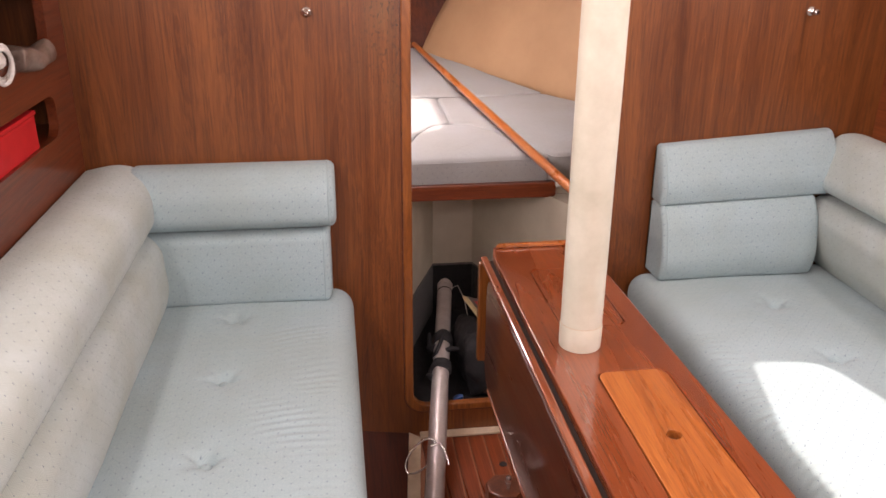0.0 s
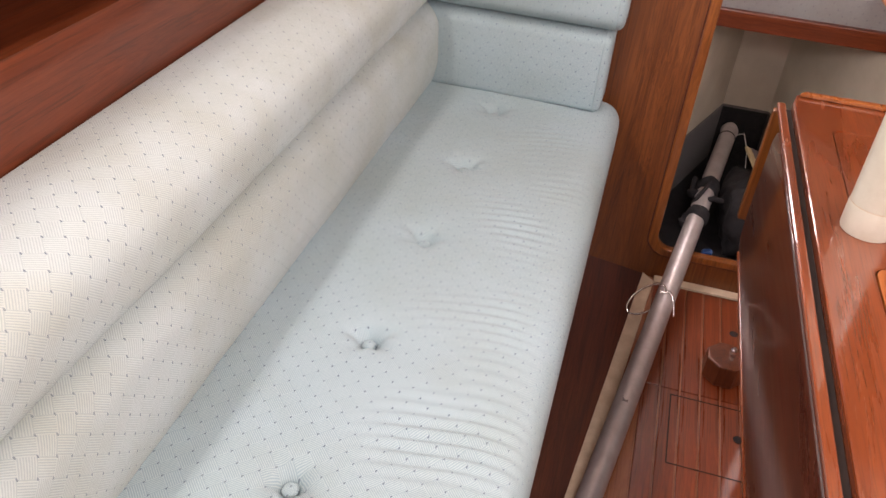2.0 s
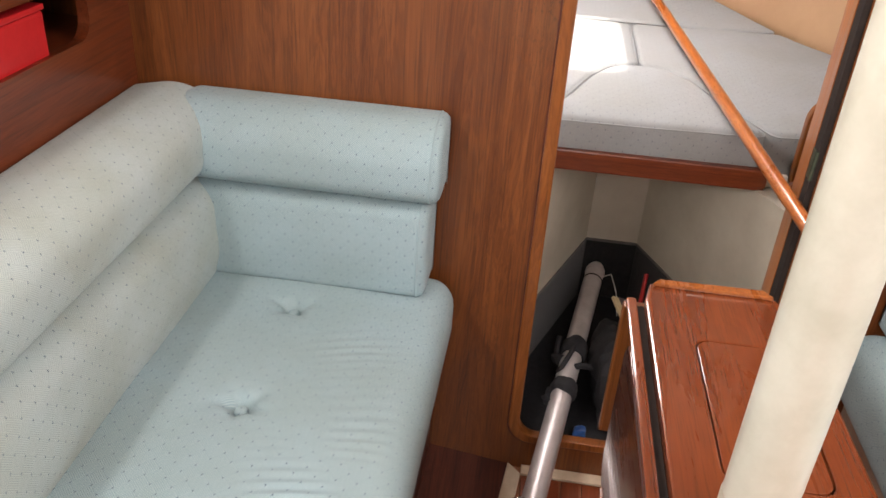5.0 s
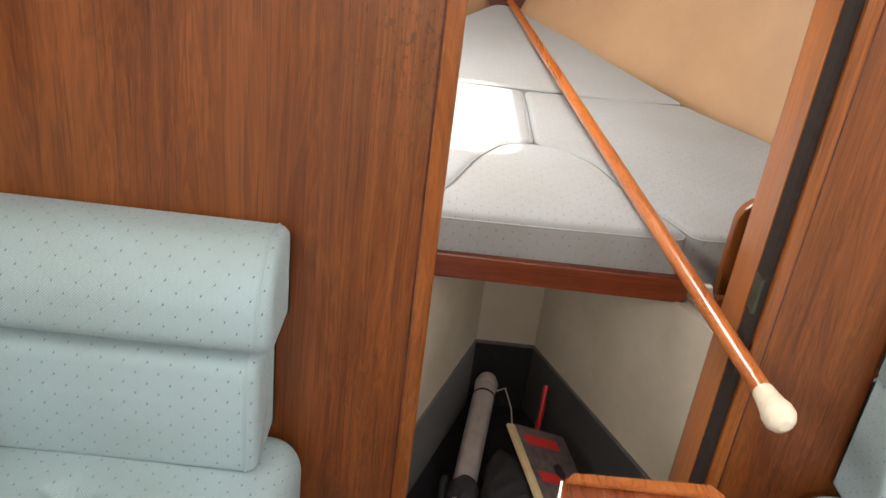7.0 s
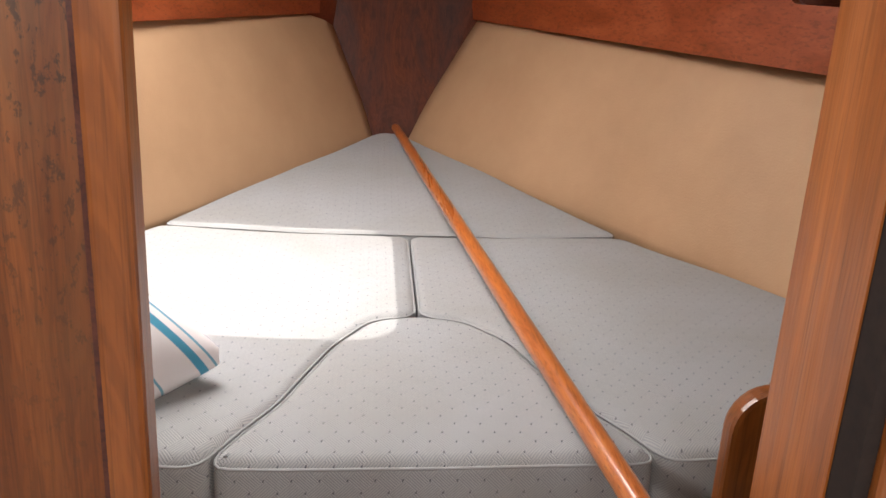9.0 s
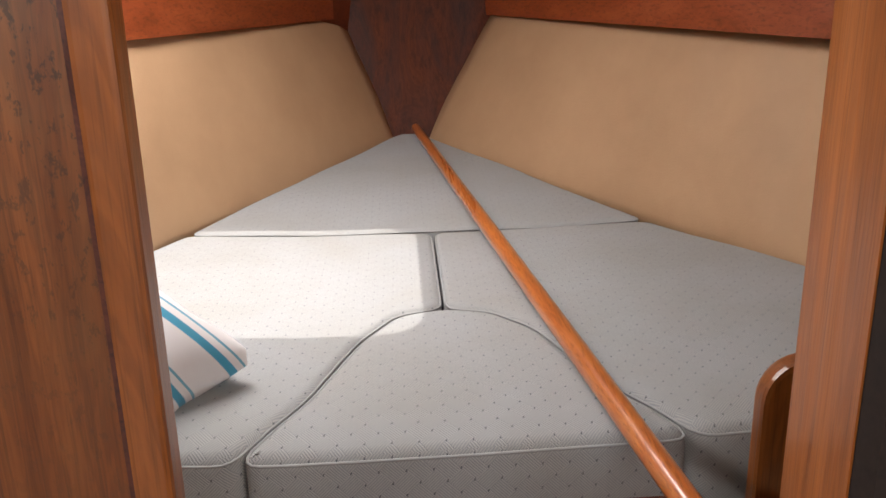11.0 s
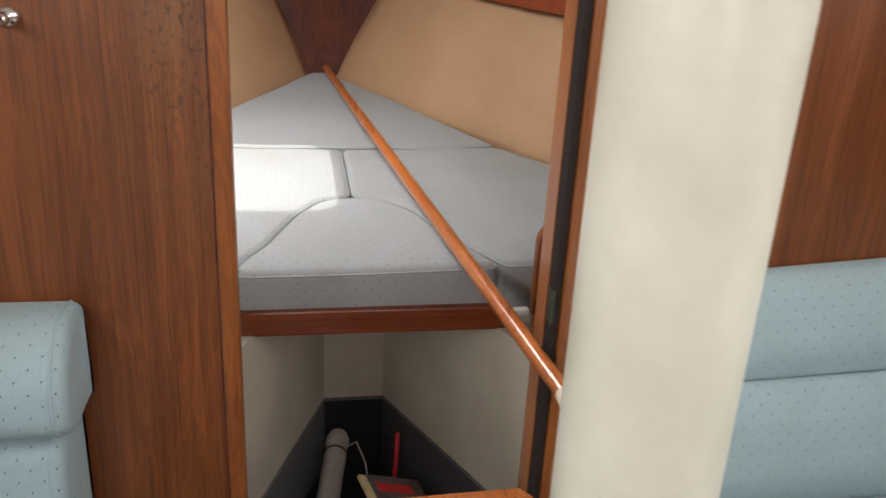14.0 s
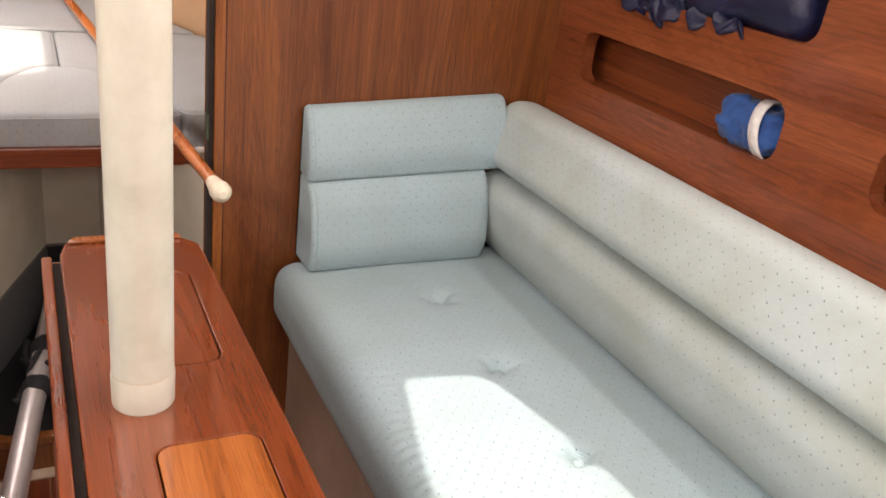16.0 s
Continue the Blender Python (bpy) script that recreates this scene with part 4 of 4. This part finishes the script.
# chrome hooks on the bulkhead
for x, z in ((-0.413, 1.188), (0.848, 1.181)):
    k = thing("coat_hook", (x, 0.0, z), "small round chrome hook screwed to the teak bulkhead", "hook", "bulkhead hooks")
    part("rosette", tube([(x, -0.0005, z), (x, -0.004, z), (x, -0.007, z)], [0.0125, 0.0125, 0.007], 20), CHROME, k, smooth=True)
    part("knob", tube([(x, -0.007, z), (x, -0.020, z), (x, -0.022, z), (x, -0.028, z), (x, -0.031, z)], [0.004, 0.004, 0.008, 0.008, 0.004], 16), CHROME, k, smooth=True)

clip = thing("board_clip", (0.325, 0.305, 0.640), "small white plastic clip on the berth board", "clip")
part("body", box(0.300, 0.340, 0.304, 0.3215, 0.638, 0.650, 0.003), WHITE, clip)

# ---- forepeak things ----


def smooth_outline(corners, r, step=0.03):
    """Rounds the corners of an outline and cuts its sides into short steps."""
    pts = []
    n = len(corners)
    for i in range(n):
        a, b, c = Vector(corners[i - 1]), Vector(corners[i]), Vector(corners[(i + 1) % n])
        rr = min(r, (b - a).length * 0.45, (c - b).length * 0.45)
        p, q = b + (a - b).normalized() * rr, b + (c - b).normalized() * rr
        for k in range(5):
            t = k / 4
            pts.append(p.lerp(b, t).lerp(b.lerp(q, t), t))
    res = []
    for i in range(len(pts)):
        a, b = pts[i], pts[(i + 1) % len(pts)]
        k = max(1, int((b - a).length / step))
        for j in range(k):
            res.append(tuple(a.lerp(b, j / k)))
    return res


def berth_cushion(corners, z0, top, label, r=0.014, corner=0.025):
    base = smooth_outline(corners, corner)
    bm = bmesh.new()
    uvl = bm.loops.layers.uv.new("UVMap")
    rings = []
    levels = [(0.004, 0.0, 0), (0.0, 0.008, 0), (0.0, -r * 1.0, 1)] + [(r * (1 - math.cos(radians(a))), -r * (1 - math.sin(radians(a))), 1) for a in (30, 55, 75, 90)]
    for d, dz, up in levels:
        pts = inset(base, d)
        rings.append([bm.verts.new((x, y, (top(x, y) if up else z0) + dz)) for x, y in pts])
    n = len(base)
    for a, b in zip(rings, rings[1:]):
        for i in range(n):
            bm.faces.new((a[i], a[(i + 1) % n], b[(i + 1) % n], b[i]))
    bm.faces.new(rings[0][::-1])
    # the top: the rim filled with a fine net of points that follow its crown
    rim = [v.co.to_2d() for v in rings[-1]]
    xs, ys = [p.x for p in rim], [p.y for p in rim]
    step = 0.028
    net = []
    for a in range(int((max(xs) - min(xs)) / step) + 1):
        for b in range(int((max(ys) - min(ys)) / step) + 1):
            p = Vector((min(xs) + (a + 0.5 * (b % 2)) * step, min(ys) + b * step))
            if min((p - q).length for q in rim) > step * 0.55:
                net.append(p)
    cdt = geometry.delaunay_2d_cdt(rim + net, [(i, (i + 1) % n) for i in range(n)], [], 1, 1e-6)
    made = []
    for p, origin in zip(cdt[0], cdt[3]):
        near_rim = [o for o in origin if o < n]
        made.append(rings[-1][near_rim[0]] if near_rim else None)
    for tri in cdt[2]:
        for k in tri:
            if made[k] is None:
                x, y = cdt[0][k]
                made[k] = bm.verts.new((x, y, top(x, y)))
        bm.faces.new([made[k] for k in tri])
    for f in bm.faces:
        f.normal_update()
        flat = abs(f.normal.z) > 0.6
        for l in f.loops:
            x, y, z = l.vert.co
            l[uvl].uv = (x + 3, y + 3) if flat else ((x + 3, z + 3) if abs(f.normal.y) > abs(f.normal.x) else (y + 3, z + 3))
    cx, cy = sum(p[0] for p in corners) / len(corners), sum(p[1] for p in corners) / len(corners)
    ob = thing("berth_cushion", (cx, cy, z0), label, "cushion", "berth cushions")
    cover = part("cover", bm, BERTH, ob, smooth=True)
    seam = [Vector((x, y, top(x, y) - r * 0.45)) for x, y in inset(base, 0.0015)]
    part("piping", tube(seam + seam[:1], 0.0019, 6, False), BERTH, cover, smooth=True)
    return ob


def flat_top(x, y):
    return 0.738 + 0.026 * max(0.0, y - 0.3) - 0.020 * math.exp(-max(0.0, y - 0.333) / 0.035) + 0.03 * max(0.0, abs(x - 0.03) - 0.2) + 0.003 * noise.noise(Vector((x * 5, y * 5, 1)))


def bow_top(x, y):
    return 0.762 + max(0.0, y - 1.12) * 0.115 + 0.03 * max(0.0, abs(x - 0.03) - 0.2) + 0.003 * noise.noise(Vector((x * 5, y * 5, 2)))


BZ = 0.6635
berth_cushion([(-0.212, 0.333), (0.290, 0.340), (0.218, 0.45), (0.153, 0.625), (0.098, 0.695), (0.03, 0.712), (-0.037, 0.690), (-0.088, 0.603), (-0.146, 0.44)], BZ - 0.032, flat_top,
              "grey-blue speckled infill cushion with a rounded inner end")
berth_cushion([(-0.80, 0.345), (-0.2145, 0.333), (-0.1485, 0.442), (-0.0905, 0.607), (-0.039, 0.695), (0.030, 0.7155), (0.030, 1.102), (-0.45, 1.108), (-0.62, 0.72)], BZ - 0.032, flat_top,
              "grey-blue speckled berth cushion with a sunlit patch")
berth_cushion([(0.2925, 0.342), (0.84, 0.355), (0.655, 0.77), (0.462, 1.105), (0.034, 1.104), (0.034, 0.7155), (0.100, 0.699), (0.1555, 0.629), (0.2205, 0.452)], BZ - 0.032, flat_top,
              "grey-blue speckled berth cushion along the hull liner")
berth_cushion([(-0.445, 1.110), (0.455, 1.109), (0.245, 1.49), (0.03, 1.83), (-0.03, 1.83), (-0.25, 1.47)], BZ - 0.032, bow_top,
              "grey-blue speckled triangular cushion in the bow")

# wooden staff with a rubber ball on the berth
SA, SB = Vector((0.016, 1.80, 0.862)), Vector((0.271, -0.165, 0.724))


def on_staff(y):
    return SA.lerp(SB, (y - SA.y) / (SB.y - SA.y))


staff = thing("boat_hook", tuple(SA), "long varnished wooden staff with a rubber ball end", "boat hook")
part("shaft", tube([on_staff(1.80), on_staff(1.2), on_staff(0.6), on_staff(0.0), on_staff(-0.13)], [0.0115, 0.0130, 0.0138, 0.0135, 0.0125], 20), POLEWOOD, staff, smooth=True)
dd = (SB - SA).normalized()
part("ball_end", tube([SB - dd * 0.045, SB - dd * 0.03, SB - dd * 0.014, SB - dd * 0.006, SB + dd * 0.006, SB + dd * 0.014, SB + dd * 0.019], [0.0140, 0.0155, 0.0180, 0.0205, 0.0205, 0.0165, 0.008], 24), RUBBER, staff, "yellowed white rubber ball", True)

# striped pillow
pil = thing("pillow", (-0.38, 0.52, 0.766), "white pillow with thin turquoise stripes, lying on the berth", "pillow")


def pillow_shape(p):
    ex, ey = min(1, abs(p.x) / 0.20), min(1, abs(p.y) / 0.15)
    k = math.sqrt(max(0.0, (1 - ex ** 2.6))) * math.sqrt(max(0.0, (1 - ey ** 2.6)))
    return wobble(Vector((p.x * (0.94 + 0.08 * ey * ey), p.y * (0.92 + 0.10 * ex * ex), p.z * (0.10 + k) - 0.022 * (1 - k))), 0.009, 14, 5)


pb = soft_box((0, 0, 0), (0.40, 0.30, 0.165), 0.014, (30, 24, 3), 3, pillow_shape)
for f in pb.faces:
    for l in f.loops:
        l[pb.loops.layers.uv.active].uv = (l.vert.co.x + 3, l.vert.co.y + 0.5 * l.vert.co.z + 3)
PM = pose(-0.468, 0.470, 0.806, 6, 6, -34)
pb.transform(PM)
pm, pt, pbs = base_material("pillow_linen", 0.85, sheen=0.2)
tcn = pt.nodes.new("ShaderNodeTexCoord")
spx = pt.nodes.new("ShaderNodeSeparateXYZ")
pt.links.new(tcn.outputs["UV"], spx.inputs[0])
st = pt.nodes.new("ShaderNodeMath")
st.operation = "FRACT"
mu = pt.nodes.new("ShaderNodeMath")
mu.operation = "MULTIPLY"
mu.inputs[1].default_value = 14.0
pt.links.new(spx.outputs[1], mu.inputs[0])
pt.links.new(mu.outputs[0], st.inputs[0])
pr = ramp(pt, [(0.0, (0.78, 0.78, 0.79)), (0.40, (0.78, 0.78, 0.79)), (0.42, (0.05, 0.33, 0.50)), (0.56, (0.05, 0.33, 0.50)), (0.58, (0.78, 0.78, 0.79)), (0.70, (0.78, 0.78, 0.79)), (0.71, (0.16, 0.42, 0.55)), (0.75, (0.16, 0.42, 0.55)), (0.76, (0.78, 0.78, 0.79))])
pt.links.new(st.outputs[0], pr.inputs[0])
pt.links.new(pr.outputs[0], pbs.inputs["Base Color"])
part("cover", pb, pm, pil, smooth=True)

# ---- things in the side lockers ----


def flat_ring(centre, rx, rz, thick, half, n=32):
    """A flat band round an oval roll that lies along y, slightly slanted."""
    bm = bmesh.new()
    rings = []
    for i in range(n):
        a = 2 * math.pi * i / n
        c, q = math.cos(a), math.sin(a)
        rings.append([bm.verts.new((centre[0] + (rx + k) * c, centre[1] + y + 0.012 * q, centre[2] + (rz + k) * q))
                      for k, y in ((0, -half), (0, half), (thick, half * 0.9), (thick, -half * 0.9))])
    for i in range(n):
        a, b = rings[i], rings[(i + 1) % n]
        for k in range(4):
            bm.faces.new((a[k], a[(k + 1) % 4], b[(k + 1) % 4], b[k]))
    return bm


rb = thing("red_box", (-1.0, -0.42, 0.938), "bright red plastic box standing in the locker slot", "box")
part("body", box(-1.075, -0.968, -0.60, -0.245, 0.9385, 1.012, 0.006), RED, rb)
part("lid", box(-1.077, -0.966, -0.602, -0.243, 1.0125, 1.022, 0.003), RED, rb)
wb = thing("white_carton", (-1.0, -0.66, 0.938), "small white carton in the locker slot", "carton")
part("body", box(-1.05, -0.965, -0.700, -0.606, 0.9385, 0.992, 0.002), WHITE, wb)
part("flap", box(-1.05, -0.9652, -0.701, -0.605, 0.9925, 0.9945), WHITE, wb)
tb = thing("teal_case", (-0.96, -0.62, 0.943), "slim teal case lying on the slot edge", "case")
part("body", box(-0.9645, -0.956, -0.715, -0.53, 0.9435, 0.956, 0.002), TEAL, tb)
part("clip", box(-0.9558, -0.9545, -0.66, -0.63, 0.945, 0.954), WHITE, tb)
part("clip", box(-0.9558, -0.9545, -0.712, -0.69, 0.945, 0.954), INKED, tb)
bag = thing("plastic_bag", (-0.98, -0.28, 1.118), "crumpled milky plastic bag hanging out of the upper slot", "bag")
part("film", soft_box((-0.966, -0.255, 1.128), (0.06, 0.17, 0.040), 0.015, (12, 22, 7), 3, lambda p: wobble(p, 0.022, 16, 2)), PLASTICBAG, bag, smooth=True)
wbag = thing("crumpled_bag", (-0.98, -0.46, 1.118), "crumpled white carrier bag in the upper slot", "bag")
part("film", soft_box((-0.972, -0.47, 1.148), (0.05, 0.13, 0.05), 0.02, (10, 16, 8), 3, lambda p: wobble(p, 0.024, 24, 9)), WHITE, wbag, smooth=True)
gcl = thing("cloth_bundle", (-0.99, -0.57, 1.142), "crumpled dark grey cloth stuffed in the upper slot", "cloth")
part("cloth", soft_box((-0.992, -0.58, 1.168), (0.06, 0.15, 0.05), 0.02, (10, 16, 8), 3, lambda p: wobble(p, 0.02, 22, 12)), mottled("grey_cloth", (0.05, 0.05, 0.055), (0.16, 0.155, 0.15), 30.0, 0.8, bump=0.4), gcl, smooth=True)
rope = thing("rope_coil", (-0.97, -0.42, 1.118), "loop of white rope hanging over the slot edge", "rope")
for k in range(3):
    part("strand", tube([(-0.955 + 0.012 * k, -0.40 - 0.03 * k + 0.045 * math.cos(a), 1.143 + 0.030 * math.sin(a)) for a in [2 * math.pi * i / 20 for i in range(21)]], 0.0036, 8), ROPE, rope, smooth=True)
ob_ = thing("orange_pouch", (-1.0, -0.62, 1.118), "small orange pouch among clutter in the upper slot", "pouch")
part("pouch", soft_box((-0.985, -0.60, 1.130), (0.08, 0.12, 0.022), 0.009, (6, 8, 4), 3, lambda p: wobble(p, 0.006, 20, 8)),
     mottled("orange_nylon", (0.45, 0.10, 0.03), (0.60, 0.16, 0.05), 30.0, 0.6, bump=0.3), ob_, smooth=True)
bl = thing("blue_roll", (1.10, -0.61, 0.943), "rolled royal-blue cloth with a white band in the locker slot", "cloth roll")
part("roll", soft_box((1.124, -0.615, 0.990), (0.070, 0.145, 0.086), 0.03, (10, 16, 10), 4, lambda p: wobble(wobble(p, 0.013, 26, 4), 0.006, 70, 9)), BLUE, bl, smooth=True)
part("band", flat_ring((1.120, -0.652, 0.992), 0.041, 0.050, 0.0022, 0.012), ROPE, bl, "cream woven band", True)
nb = thing("navy_bag", (1.11, -0.46, 1.142), "navy-blue nylon bag with frayed straps in the upper slot", "bag")
part("sack", soft_box((1.113, -0.48, 1.208), (0.085, 0.42, 0.115), 0.035, (8, 30, 8), 4, lambda p: wobble(p, 0.016, 14, 6)), NAVY, nb, smooth=True)
for k in range(5):
    y = (-0.265, -0.315, -0.36, -0.45, -0.535)[k]
    part("strap", soft_box((1.082, y, 1.152 - 0.006 * (k % 2)), (0.018, 0.070, 0.050 if k < 3 else 0.030), 0.009, (4, 10, 6), 3, lambda p: wobble(p, 0.024, 32, 3 + k)), NAVY, nb, smooth=True)

# ---- sole planks, last ----
PW, GAP = 0.0405, 0.0045
x = -0.150
plank_mesh = {}
while x < 0.44:
    for a, b in ((-0.428, -0.032), (-0.90, -0.431), (-1.42, -0.903), (-2.2, -1.423), (-2.99, -2.203)):
        left = -0.152 - (0.323 * (-a - 0.03) / 2.97)
        if x < -0.152 and x < left:
            continue
        key = (a, b)
        if key not in plank_mesh:
            bm = box(0, PW, a, b, 0.0, 0.0065, 0.0012, 1)
            me = bpy.data.meshes.new("plank")
            bmesh.ops.recalc_face_normals(bm, faces=bm.faces[:])
            bm.to_mesh(me)
            bm.free()
            me.materials.append(SOLE)
            plank_mesh[key] = me
        pl = new("plank", plank_mesh[key])
        pl.parent = floor
        pl.location = (x, 0, -0.0045)
    x += PW + GAP
for hx, hy in ((0.060, -0.175), (0.066, -0.540)):
    part("finger_hole", tube([(hx, hy, 0.0022), (hx, hy, 0.0030)], 0.011, 16), BLACK, floor, "black finger hole in the sole")
for a, b, c, d in ((-0.084, -0.081, -0.658, -0.447), (-0.081, 0.10, -0.450, -0.447), (-0.081, 0.10, -0.658, -0.655)):
    part("hatch_seam", box(a, b, c, d, 0.0020, 0.0026), GAPDARK, floor, "dark seam round the sole hatch")
